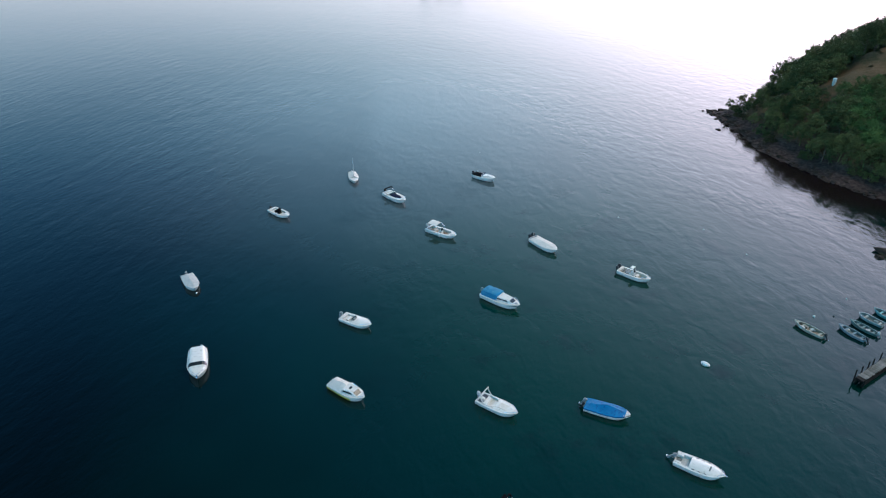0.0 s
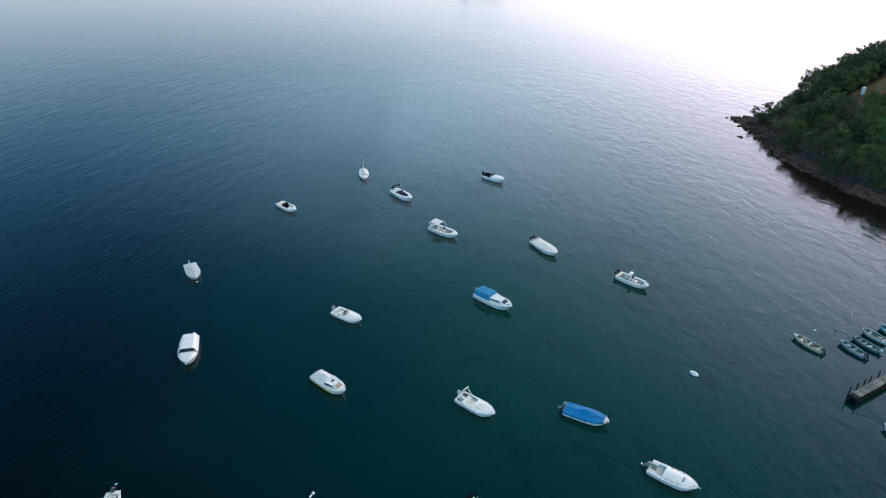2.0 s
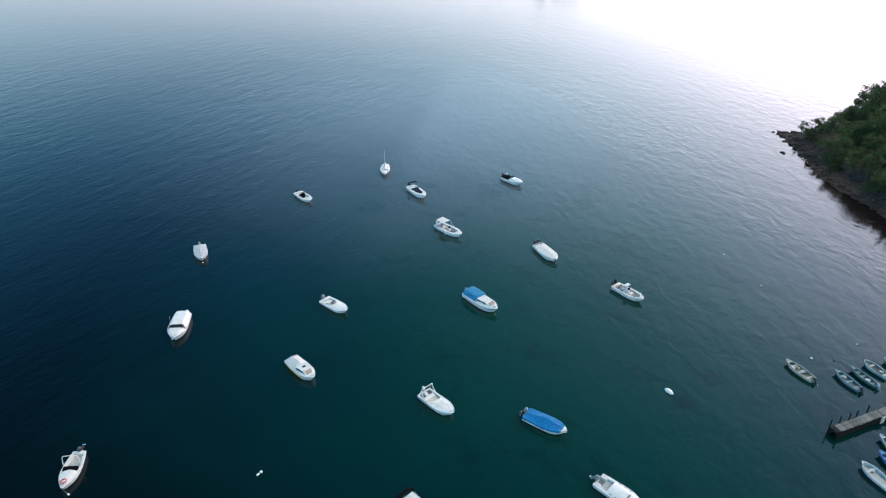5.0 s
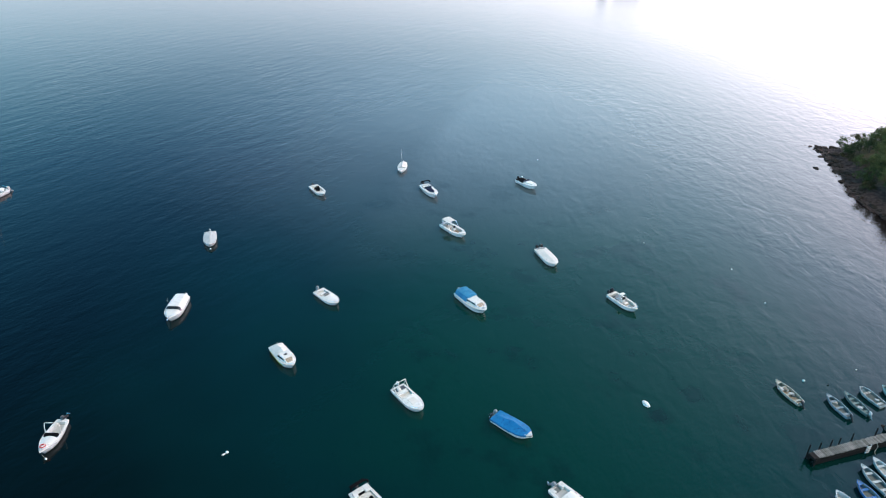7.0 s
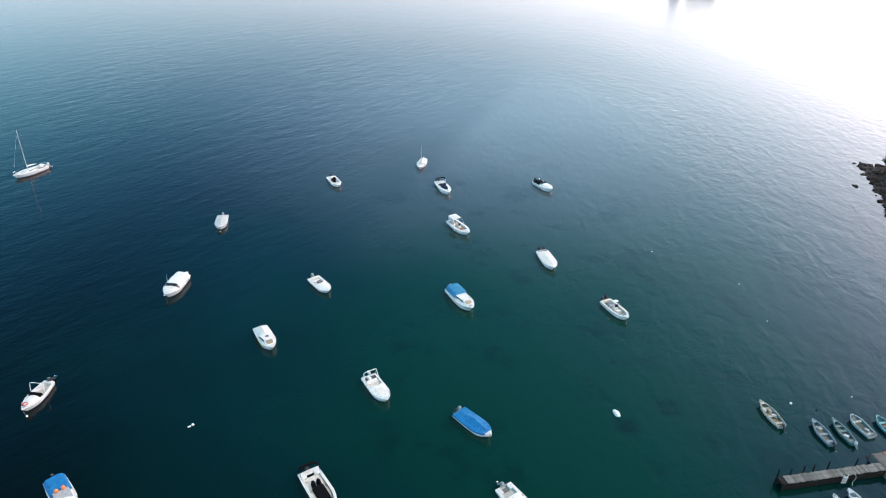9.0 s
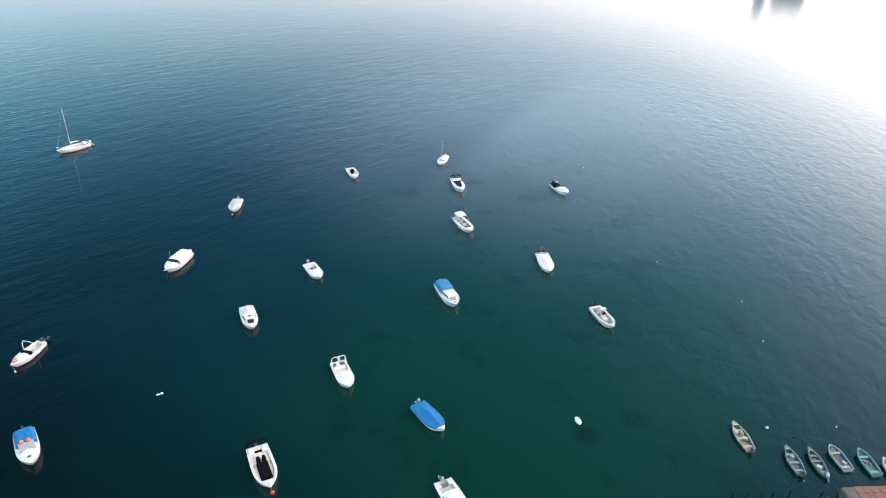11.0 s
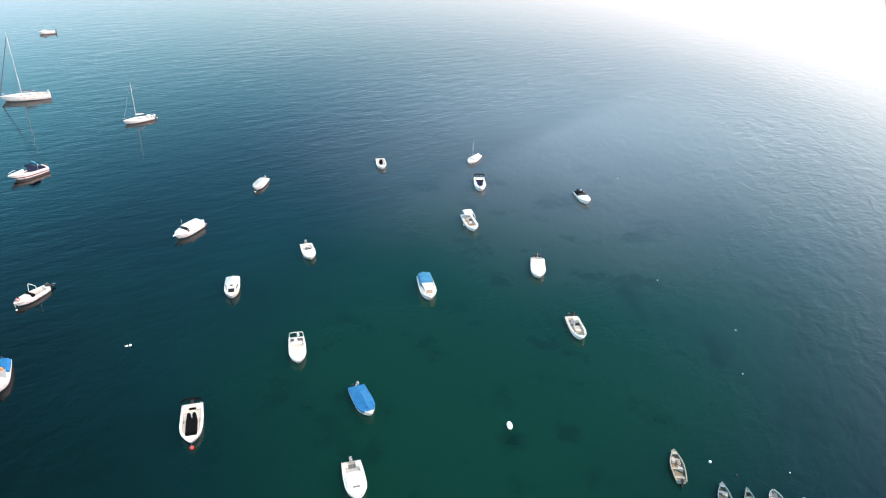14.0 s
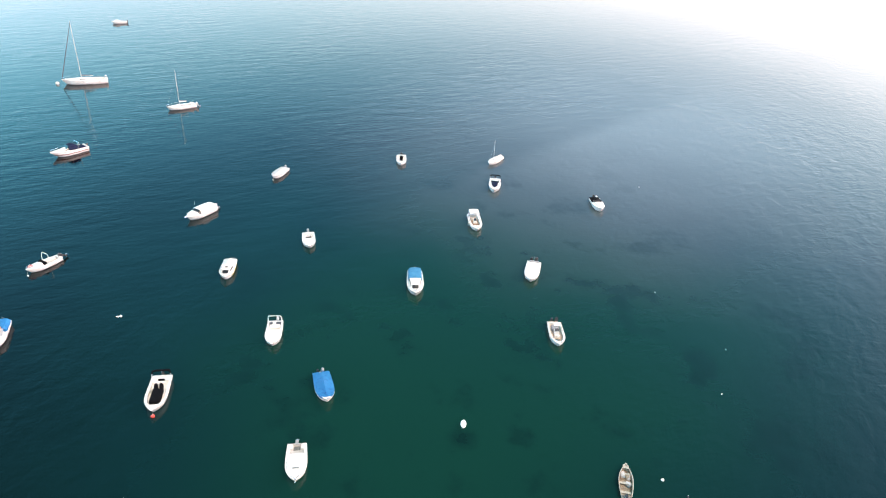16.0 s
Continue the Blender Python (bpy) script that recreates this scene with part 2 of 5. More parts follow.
CLOTH_WHITE = surface("white_canvas", (0.56, 0.53, 0.50), (0.70, 0.665, 0.63), 0.75, 1.5, 18, 0.6, dirt=(0.45, 0.44, 0.42), depth=0.03)
CLOTH_GREY = surface("grey_canvas", (0.38, 0.39, 0.40), (0.54, 0.54, 0.53), 0.8, 1.5, 18, 0.6, dirt=(0.3, 0.3, 0.29), depth=0.03)
CLOTH_BLUE = surface("blue_canvas", (0.003, 0.125, 0.31), (0.006, 0.19, 0.43), 0.6, 1.6, 15, 0.8, dirt=(0.008, 0.06, 0.22), depth=0.04)
CLOTH_SKY = surface("light_blue_canvas", (0.016, 0.17, 0.33), (0.04, 0.25, 0.43), 0.6, 1.8, 15, 0.8, dirt=(0.10, 0.28, 0.42), depth=0.04)
CLOTH_BLACK = surface("black_canvas", (0.003, 0.003, 0.004), (0.008, 0.008, 0.010), 0.8, 2, 20, 0.5, depth=0.03)
CLOTH_NAVY = surface("navy_canvas", (0.007, 0.011, 0.028), (0.016, 0.024, 0.055), 0.75, 2, 20, 0.5, depth=0.03)
CUSHION = surface("grey_cushion", (0.25, 0.26, 0.28), (0.36, 0.37, 0.39), 0.6, 4, 40, 0.2)
GLASS = surface("tinted_glass", (0.012, 0.014, 0.018), (0.025, 0.028, 0.034), 0.06, 2, 20, 0.0, coat=0.5)
STEEL = surface("stainless_steel", (0.55, 0.56, 0.57), (0.68, 0.69, 0.70), 0.22, 5, 40, 0.02, metal=1.0)
ALLOY = surface("pale_alloy_mast", (0.55, 0.55, 0.54), (0.68, 0.68, 0.67), 0.4, 3, 40, 0.02, metal=0.3)
TUBE_WHITE = surface("white_tube", (0.70, 0.65, 0.60), (0.80, 0.75, 0.69), 0.35, 4, 40, 0.02)
MOTOR_BLACK = surface("black_cowling", (0.010, 0.010, 0.012), (0.03, 0.03, 0.033), 0.3, 4, 40, 0.03, coat=0.4)
MOTOR_GREY = surface("grey_cowling", (0.20, 0.21, 0.22), (0.33, 0.34, 0.35), 0.35, 4, 40, 0.03, coat=0.3)
MOTOR_PALE = surface("silver_cowling", (0.45, 0.46, 0.47), (0.6, 0.6, 0.6), 0.35, 4, 40, 0.03, coat=0.3)
RUBBER = surface("dark_rubber", (0.012, 0.012, 0.013), (0.03, 0.03, 0.032), 0.7, 6, 50, 0.1)
ROPE = surface("rope", (0.25, 0.24, 0.21), (0.45, 0.43, 0.38), 0.9, 20, 90, 0.3)
BUOY_WHITE = surface("white_float", (0.70, 0.71, 0.69), (0.82, 0.82, 0.80), 0.5, 3, 40, 0.1, dirt=(0.45, 0.45, 0.38))
BUOY_RED = surface("red_float", (0.5, 0.03, 0.02), (0.65, 0.06, 0.04), 0.45, 4, 40, 0.05)
BUOY_ORANGE = surface("orange_float", (0.75, 0.16, 0.05), (0.85, 0.24, 0.09), 0.45, 4, 40, 0.05)
BUOY_DARK = surface("dark_float", (0.015, 0.016, 0.018), (0.04, 0.04, 0.04), 0.6, 4, 40, 0.1)
SKIFF_GREY = surface("worn_grey_paint", (0.15, 0.20, 0.24), (0.25, 0.31, 0.35), 0.6, 3, 30, 0.2, dirt=(0.16, 0.17, 0.16))
SKIFF_BEIGE = surface("worn_beige_paint", (0.34, 0.32, 0.27), (0.48, 0.46, 0.40), 0.65, 3, 30, 0.2, dirt=(0.18, 0.16, 0.13))
SKIFF_GREEN = surface("worn_grey_green_paint", (0.10, 0.16, 0.16), (0.18, 0.25, 0.24), 0.6, 3, 30, 0.2, dirt=(0.07, 0.09, 0.08))
SKIFF_WHITE = surface("worn_white_paint", (0.36, 0.39, 0.41), (0.50, 0.52, 0.53), 0.6, 3, 30, 0.2, dirt=(0.28, 0.27, 0.25))
SKIFF_TURQ = surface("turquoise_paint", (0.10, 0.30, 0.33), (0.20, 0.42, 0.44), 0.5, 3, 30, 0.15, dirt=(0.10, 0.27, 0.28))
SKIFF_BLUE = surface("strong_blue_paint", (0.02, 0.11, 0.32), (0.04, 0.18, 0.44), 0.5, 3, 30, 0.15, dirt=(0.03, 0.09, 0.18))
BILGE = surface("dull_bilge", (0.10, 0.12, 0.13), (0.19, 0.21, 0.21), 0.7, 4, 30, 0.3, dirt=(0.06, 0.06, 0.05))
BILGE_WOOD = surface("worn_wood_bilge", (0.20, 0.16, 0.12), (0.33, 0.27, 0.21), 0.7, 4, 30, 0.3, dirt=(0.10, 0.08, 0.06))
PLANK = surface("weathered_plank", (0.13, 0.118, 0.108), (0.25, 0.23, 0.21), 0.85, 3, 25, 0.5, spread=0.4, dirt=(0.10, 0.09, 0.08))
TIMBER = surface("dark_wet_timber", (0.007, 0.006, 0.006), (0.02, 0.017, 0.015), 0.75, 4, 25, 0.5, spread=0.2)
CONCRETE = surface("rough_concrete", (0.085, 0.075, 0.068), (0.15, 0.13, 0.12), 0.9, 1.5, 12, 0.6, dirt=(0.09, 0.085, 0.08), depth=0.03)
PAVING = surface("reddish_paving", (0.17, 0.075, 0.06), (0.27, 0.13, 0.10), 0.85, 3, 20, 0.4, spread=0.2, dirt=(0.12, 0.07, 0.06))
ROCK = surface("dark_shore_rock", (0.024, 0.016, 0.013), (0.060, 0.043, 0.036), 0.85, 1.2, 9, 0.8, spread=0.25, dirt=(0.02, 0.02, 0.02), depth=0.06)
BARK = surface("grey_brown_bark", (0.05, 0.04, 0.03), (0.12, 0.10, 0.08), 0.9, 6, 30, 0.6)
LEAF = surface("dark_green_leaf", (0.046, 0.062, 0.022), (0.092, 0.11, 0.040), 0.6, 0.8, 6, 0.0, spread=0.35)
LEAF_FRESH = surface("fresh_green_leaf", (0.066, 0.118, 0.036), (0.12, 0.185, 0.058), 0.6, 0.8, 6, 0.0, spread=0.25)
LEAF_DRY = surface("dry_olive_leaf", (0.035, 0.034, 0.014), (0.07, 0.062, 0.027), 0.65, 0.8, 6, 0.0, spread=0.3)
RENDER_WHITE = surface("white_render", (0.62, 0.61, 0.58), (0.75, 0.74, 0.71), 0.85, 0.8, 8, 0.2, dirt=(0.45, 0.43, 0.40))
# far house walls, lightened to carry distance haze; the grey also trims the cabinet
HAZED_BLUE = surface("slate_blue_render", (0.46, 0.56, 0.64), (0.54, 0.63, 0.71), 0.85, 0.3, 4, 0.2, dirt=(0.10, 0.16, 0.24))
HAZED_OCHRE = surface("ochre_render", (0.70, 0.64, 0.46), (0.78, 0.73, 0.55), 0.85, 0.3, 4, 0.2, dirt=(0.30, 0.27, 0.15))
RENDER_GREY = surface("grey_render", (0.66, 0.66, 0.67), (0.75, 0.75, 0.76), 0.85, 0.3, 4, 0.2, dirt=(0.25, 0.25, 0.25))
ROOF_TILE = surface("clay_roof", (0.25, 0.10, 0.06), (0.38, 0.17, 0.11), 0.85, 1, 10, 0.4)
SAIL_DARK = surface("dark_furled_sail", (0.05, 0.06, 0.08), (0.10, 0.11, 0.13), 0.8, 4, 30, 0.3)
for matt in (LEAF, LEAF_FRESH, LEAF_DRY, ROCK, CLOTH_BLUE, CLOTH_SKY, TIMBER):
    matt.node_tree.nodes["Principled BSDF"].inputs["Specular IOR Level"].default_value = 0.15
for matt in (CLOTH_BLACK, CLOTH_NAVY):
    matt.node_tree.nodes["Principled BSDF"].inputs["Specular IOR Level"].default_value = 0.05
SEA = water_surface()


def land_surface():
    """Wet dark stones at the water, dry grass and bare earth on the slope, a pale path."""
    m = bpy.data.materials.new("headland_ground")
    m.use_nodes = True
    n, l = m.node_tree.nodes, m.node_tree.links
    p = n["Principled BSDF"]
    co, sep = n.new("ShaderNodeTexCoord"), n.new("ShaderNodeSeparateXYZ")
    l.new(co.outputs["Object"], sep.inputs[0])
    a, b, c = (n.new("ShaderNodeTexNoise") for _ in range(3))
    for q, s in ((a, 0.16), (b, 1.6), (c, 7.0)):
        q.inputs["Scale"].default_value, q.inputs["Detail"].default_value = s, 6
        l.new(co.outputs["Object"], q.inputs["Vector"])
    soil, stone, mix = n.new("ShaderNodeValToRGB"), n.new("ShaderNodeValToRGB"), n.new("ShaderNodeMix")
    e = soil.color_ramp.elements
    e[0].position, e[0].color = 0.36, (0.07, 0.065, 0.03, 1)
    e[1].position, e[1].color = 0.66, (0.18, 0.115, 0.075, 1)
    mid = e.new(0.5)
    mid.color = (0.145, 0.092, 0.052, 1)
    e = stone.color_ramp.elements
    e[0].position, e[0].color = 0.34, (0.034, 0.022, 0.021, 1)
    e[1].position, e[1].color = 0.68, (0.100, 0.068, 0.062, 1)
    half = n.new("ShaderNodeMath")
    half.operation = "MULTIPLY_ADD"
    half.inputs[1].default_value = 0.55
    l.new(a.outputs[0], half.inputs[0])
    wide = n.new("ShaderNodeMath")
    wide.operation = "MULTIPLY"
    wide.inputs[1].default_value = 0.45
    l.new(b.outputs[0], wide.inputs[0])
    l.new(wide.outputs[0], half.inputs[2])
    l.new(half.outputs[0], soil.inputs[0])
    l.new(b.outputs[0], stone.inputs[0])
    step = n.new("ShaderNodeMapRange")
    step.interpolation_type = "SMOOTHSTEP"
    rise = n.new("ShaderNodeMath")
    rise.operation = "MULTIPLY_ADD"
    rise.inputs[1].default_value = -2.2
    l.new(a.outputs[0], rise.inputs[0])
    l.new(sep.outputs[2], rise.inputs[2])
    l.new(rise.outputs[0], step.inputs[0])
    step.inputs[1].default_value, step.inputs[2].default_value = 0.1, 1.5
    mix.data_type = "RGBA"
    l.new(step.outputs[0], mix.inputs[0])
    l.new(stone.outputs[0], mix.inputs[6])
    l.new(soil.outputs[0], mix.inputs[7])
    l.new(mix.outputs[2], p.inputs["Base Color"])
    p.inputs["Roughness"].default_value, p.inputs["Specular IOR Level"].default_value = 0.9, 0.15
    bp, add = n.new("ShaderNodeBump"), n.new("ShaderNodeMath")
    l.new(b.outputs[0], add.inputs[0])
    l.new(c.outputs[0], add.inputs[1])
    bp.inputs["Strength"].default_value, bp.inputs["Distance"].default_value = 0.8, 0.25
    l.new(add.outputs[0], bp.inputs["Height"])
    l.new(bp.outputs[0], p.inputs["Normal"])
    return m


GROUND = land_surface()


# ---- mesh helpers ----
def part(name, bm, material, parent=None, label="", smooth=True):
    """Links a bmesh as one mesh object, under a thing or a part if one is given."""
    me = bpy.data.meshes.new(name)
    bmesh.ops.recalc_face_normals(bm, faces=bm.faces)
    bm.to_mesh(me)
    bm.free()
    me.materials.append(material)
    if smooth:
        me.shade_smooth()
        me.set_sharp_from_angle(angle=radians(38))
    ob = new(name, me)
    ob.parent = parent
    if label:
        ob["label"] = label
    return ob


def thing(name, label, category, group="", at=(0, 0, 0), heading=0.0, kind=""):
    return_ob = tagged(new(name), label, category, group, kind)
    return_ob.matrix_basis = pose(*at, 0, 0, heading)
    return return_ob


def grid_mesh(rows, wrap=False, cap=False):
    """A sheet over rows of points of equal length."""
    bm = bmesh.new()
    vs = [[bm.verts.new(p) for p in row] for row in rows]
    n = len(rows[0])
    for a, b in zip(vs, vs[1:]):
        for k in range(n if wrap else n - 1):
            bm.faces.new((a[k], a[(k + 1) % n], b[(k + 1) % n], b[k]))
    if cap:
        bm.faces.new(vs[0])
        bm.faces.new(vs[-1])
    return bm


def tube(points, r, sides=7, r_end=None):
    """A round bar along a run of points, tapering to r_end."""
    pts = [Vector(p) for p in points]
    rows = []
    for k, p in enumerate(pts):
        d = (pts[min(k + 1, len(pts) - 1)] - pts[max(k - 1, 0)]).normalized()
        u = d.orthogonal().normalized() if abs(d.z) > 0.95 else d.cross(Vector((0, 0, 1))).normalized()
        v = d.cross(u)
        q = r + ((r_end if r_end is not None else r) - r) * k / (len(pts) - 1)
        rows.append([p + q * (math.cos(a) * u + math.sin(a) * v) for a in (2 * math.pi * j / sides for j in range(sides))])
    return grid_mesh(rows, True, True)


def arc(points, steps=6):
    """A smooth run through points."""
    pts = [Vector(p) for p in points]
    ext = [2 * pts[0] - pts[1], *pts, 2 * pts[-1] - pts[-2]]
    out = []
    for k in range(1, len(ext) - 2):
        a, b, c, d = ext[k - 1:k + 3]
        for j in range(steps):
            t = j / steps
            out.append(0.5 * (2 * b + (c - a) * t + (2 * a - 5 * b + 4 * c - d) * t * t + (3 * b - a - 3 * c + d) * t ** 3))
    return out + [pts[-1]]


def block(low, high, bevel=0.03, z0=0.0, z1=1.0, segments=2):
    """A bevelled body from a lower rectangle (x0, x1, y0, y1) at z0 to an upper one at z1."""
    bm = bmesh.new()
    vs = [[bm.verts.new((x, y, z)) for x, y in ((a[0], a[2]), (a[1], a[2]), (a[1], a[3]), (a[0], a[3]))] for a, z in ((low, z0), (high, z1))]
    bm.faces.new(vs[0][::-1])
    bm.faces.new(vs[1])
    for k in range(4):
        bm.faces.new((vs[0][k], vs[0][(k + 1) % 4], vs[1][(k + 1) % 4], vs[1][k]))
    if bevel:
        bmesh.ops.bevel(bm, geom=bm.edges[:], offset=bevel, segments=segments, affect="EDGES", clamp_overlap=True)
    return bm


def plate(corners, thick=0.012, bevel=0.0):
    """A thin pane over its corners, thickened along its normal."""
    pts = [Vector(p) for p in corners]
    nrm = (pts[1] - pts[0]).cross(pts[-1] - pts[0]).normalized() * thick
    bm = bmesh.new()
    a, b = [bm.verts.new(p) for p in pts], [bm.verts.new(p + nrm) for p in pts]
    bm.faces.new(a[::-1])
    bm.faces.new(b)
    for k in range(len(pts)):
        bm.faces.new((a[k], a[(k + 1) % len(pts)], b[(k + 1) % len(pts)], b[k]))
    if bevel:
        bmesh.ops.bevel(bm, geom=bm.edges[:], offset=bevel, segments=1, affect="EDGES", clamp_overlap=True)
    return bm


def ball(rx, ry, rz, at=(0, 0, 0), u=14, v=9, rough=0.0):
    bm = bmesh.new()
    bmesh.ops.create_uvsphere(bm, u_segments=u, v_segments=v, radius=1)
    for q in bm.verts:
        k = 1 + rough * noise.noise(q.co * 2.1 + Vector(at))
        q.co = Vector((q.co.x * rx * k, q.co.y * ry * k, q.co.z * rz * k)) + Vector(at)
    return bm


def moved(bm, m):
    bmesh.ops.transform(bm, matrix=m, verts=bm.verts)
    return bm


def joined(*parts_list):
    out = bmesh.new()
    for b in parts_list:
        me = bpy.data.meshes.new("temporary")
        b.to_mesh(me)
        b.free()
        out.from_mesh(me)
        bpy.data.meshes.remove(me)
    return out


# ---- the sea ----
sea_rows = []
edges_out = [-4600, -2000, -900, -400, -200, -80, 0, 60, 120, 180, 260, 500, 1000, 2200, 4600]
for yy in edges_out:
    sea_rows.append([(xx, yy, 0.0) for xx in edges_out])
water = tagged(part("water", grid_mesh(sea_rows), SEA, smooth=False), "calm teal sea with fine ripples, glassy towards the light", "sea", kind="structure")

# ---- the headland ----
COAST = [(53.2, 183.5), (56.0, 176.9), (57.9, 172.0), (59.5, 165.2), (61.2, 159.9), (65.4, 152.2), (69.8, 146.6), (74.5, 141.8), (79.4, 137.4),
         (84.0, 130.0), (80.5, 120.0), (77.5, 112.0), (78.5, 105.0), (77.0, 99.0), (79.0, 92.0), (90.0, 80.0), (112, 60), (150, 20), (260, -60), (420, -60),
         (420, 420), (260, 340), (146, 282), (116, 264), (96, 246), (82, 224), (73, 206), (65.5, 193.5), (58.5, 187.0)]


def coast_distance(x, y):
    """Metres inland of the waterline, negative at sea."""
    pts = np.array(COAST, float)
    a, b = pts, np.roll(pts, -1, axis=0)
    p = np.stack([x, y], -1)[..., None, :]
    d = b - a
    t = np.clip(((p - a) * d).sum(-1) / (d * d).sum(-1), 0, 1)
    near = np.sqrt((((p - a) - t[..., None] * d) ** 2).sum(-1)).min(-1)
    px, py = p[..., 0], p[..., 1]
    cross = ((a[:, 1] > py) != (b[:, 1] > py)) & (px < d[:, 0] * (py - a[:, 1]) / np.where(d[:, 1] == 0, 1e-9, d[:, 1]) + a[:, 0])
    return np.where(cross.sum(-1) % 2 == 1, near, -near)


def land_height(x, y):
    x, y = np.asarray(x, float), np.asarray(y, float)
    d = coast_distance(x, y)
    wob = np.sin(x * 0.31 + 1.3 * np.sin(y * 0.17)) * np.cos(y * 0.27 + 0.9 * np.sin(x * 0.21))
    d = d + 0.9 * wob + 0.5 * np.sin(x * 1.1 + y * 0.7) * np.cos(y * 1.3 - x * 0.4)
    beach = 3 + 3.5 * np.clip((168 - y) / 25, 0, 1)
    z = 0.22 * np.clip(d, -12, 3) + 0.12 * np.clip(d - 3, 0, beach - 3) + 0.56 * np.clip(d - beach, 0, 16) + 0.45 * np.clip(d - beach - 16, 0, 60) + 0.5 * wob * np.clip(d / 10, 0, 1)
    return z + 4.6 * np.exp(-((x - 91) / 12.5) ** 2 - ((y - 187) / 10) ** 2)


gx = np.concatenate([np.arange(46, 112, 1.1), np.arange(112, 180, 5), np.arange(180, 430, 25)])
gy = np.concatenate([np.arange(-80, 70, 15), np.arange(70, 235, 1.1), np.arange(235, 440, 12)])
mx, my = np.meshgrid(gx, gy)
mz = land_height(mx, my)
land_me = bpy.data.meshes.new("headland")
quads = []
wide = len(gx)
for j in range(len(gy) - 1):
    for i in range(wide - 1):
        if max(mz[j, i], mz[j, i + 1], mz[j + 1, i], mz[j + 1, i + 1]) > -1.2:
            quads.append((j * wide + i, j * wide + i + 1, (j + 1) * wide + i + 1, (j + 1) * wide + i))
land_me.from_pydata(np.stack([mx, my, mz], -1).reshape(-1, 3).tolist(), [], quads)
land_me.materials.append(GROUND)
land_me.shade_smooth()
headland = tagged(new("ground", land_me), "steep headland with a dark stony shore, dry grass and bare earth", "headland", kind="structure")

# ---- shore rocks ----
rng = random.Random(7)
rock_meshes = []
for k in range(6):
    b = bmesh.new()
    bmesh.ops.create_icosphere(b, subdivisions=2, radius=1)
    for q in b.verts:
        q.co *= 0.75 + 0.5 * noise.noise(q.co * 1.3 + Vector((k * 7, 0, 0))) + 0.15 * noise.noise(q.co * 3.7 + Vector((k * 3, 5, 0)))
        q.co.z *= 0.6
    me = bpy.data.meshes.new("rock")
    b.to_mesh(me)
    b.free()
    me.materials.append(ROCK)
    rock_meshes.append(me)


def rock(x, y, r, label="dark weathered rock at the water's edge"):
    ob = tagged(new("rock", rock_meshes[rng.randrange(6)]), label, "rock", "rocks along the shore")
    z = max(float(land_height(x, y)), -0.1)
    ob.matrix_basis = pose(x, y, z + 0.12 * r, 0, 0, rng.uniform(0, 360)) @ Matrix.Diagonal((r * rng.uniform(0.8, 1.5), r * rng.uniform(0.7, 1.1), r * rng.uniform(0.6, 1.0), 1))
    return ob


for x, y, r in ((54.2, 170.6, 0.75), (54.6, 178.3, 0.8), (55.9, 177.6, 1.0), (57.2, 175.8, 0.9), (56.4, 179.4, 0.9), (53.0, 182.2, 0.5), (58.2, 173.6, 0.8),
                (52.2, 183.6, 0.55), (53.6, 184.0, 0.8), (55.0, 184.6, 0.9), (56.8, 185.4, 1.0), (51.2, 183.9, 0.3), (57.6, 170.0, 0.45), (58.0, 168.3, 0.4),
                (72.4, 117.6, 1.5), (71.0, 116.2, 0.9), (73.6, 116.2, 1.6), (75.0, 117.4, 1.7), (60.2, 188.4, 0.9), (50.6, 178.2, 0.25)):
    rock(x, y, r)
for k in range(170):
    seg = rng.randrange(0, 9)
    (x0, y0), (x1, y1) = COAST[seg], COAST[seg + 1]
    t, off = rng.random(), abs(rng.gauss(0, 1.4)) - 0.3
    ln = math.hypot(x1 - x0, y1 - y0)
    rock(x0 + (x1 - x0) * t - (y1 - y0) / ln * off, y0 + (y1 - y0) * t + (x1 - x0) / ln * off, rng.uniform(0.25, 0.8), "dark stone on the pebbly shore")


# ---- trees ----
def crown_mesh(seed, w, h, base, clumps, leaves, size, leaf):
    """Leaf clumps round a branching frame: thousands of small bent leaves with gaps between the clumps."""
    r = random.Random(seed)
    verts, faces = [], []
    for _ in range(clumps):
        a, e, k = r.uniform(0, 2 * math.pi), r.uniform(-0.55, 1.45), r.uniform(0.45, 1.0) ** 0.6
        c = Vector((w * k * math.cos(e) * math.cos(a), w * k * math.cos(e) * math.sin(a), base + h * 0.42 + h * 0.55 * k * math.sin(e)))
        c += Vector((r.gauss(0, 0.12 * w), r.gauss(0, 0.12 * w), r.gauss(0, 0.08 * h)))
        rad = r.uniform(0.16, 0.34) * w
        for _ in range(leaves):
            d = Vector((r.gauss(0, 1), r.gauss(0, 1), r.gauss(0, 0.75)))
            p = c + d.normalized() * rad * r.uniform(0.35, 1.1)
            u = Vector((r.gauss(0, 1), r.gauss(0, 1), r.gauss(0, 0.6))).normalized()
            v = u.cross(Vector((r.gauss(0, 1), r.gauss(0, 1), r.gauss(0, 1)))).normalized()
            s = size * r.uniform(0.6, 1.35)
            bend = u.cross(v) * s * 0.25
            i = len(verts)
            verts += [p - u * s, p - v * s * 0.55 + bend, p + u * s, p + v * s * 0.55 + bend]
            faces += [(i, i + 1, i + 2), (i, i + 2, i + 3)]
    me = bpy.data.meshes.new("crown")
    me.from_pydata([tuple(q) for q in verts], [], faces)
    me.materials.append(leaf)
    return me


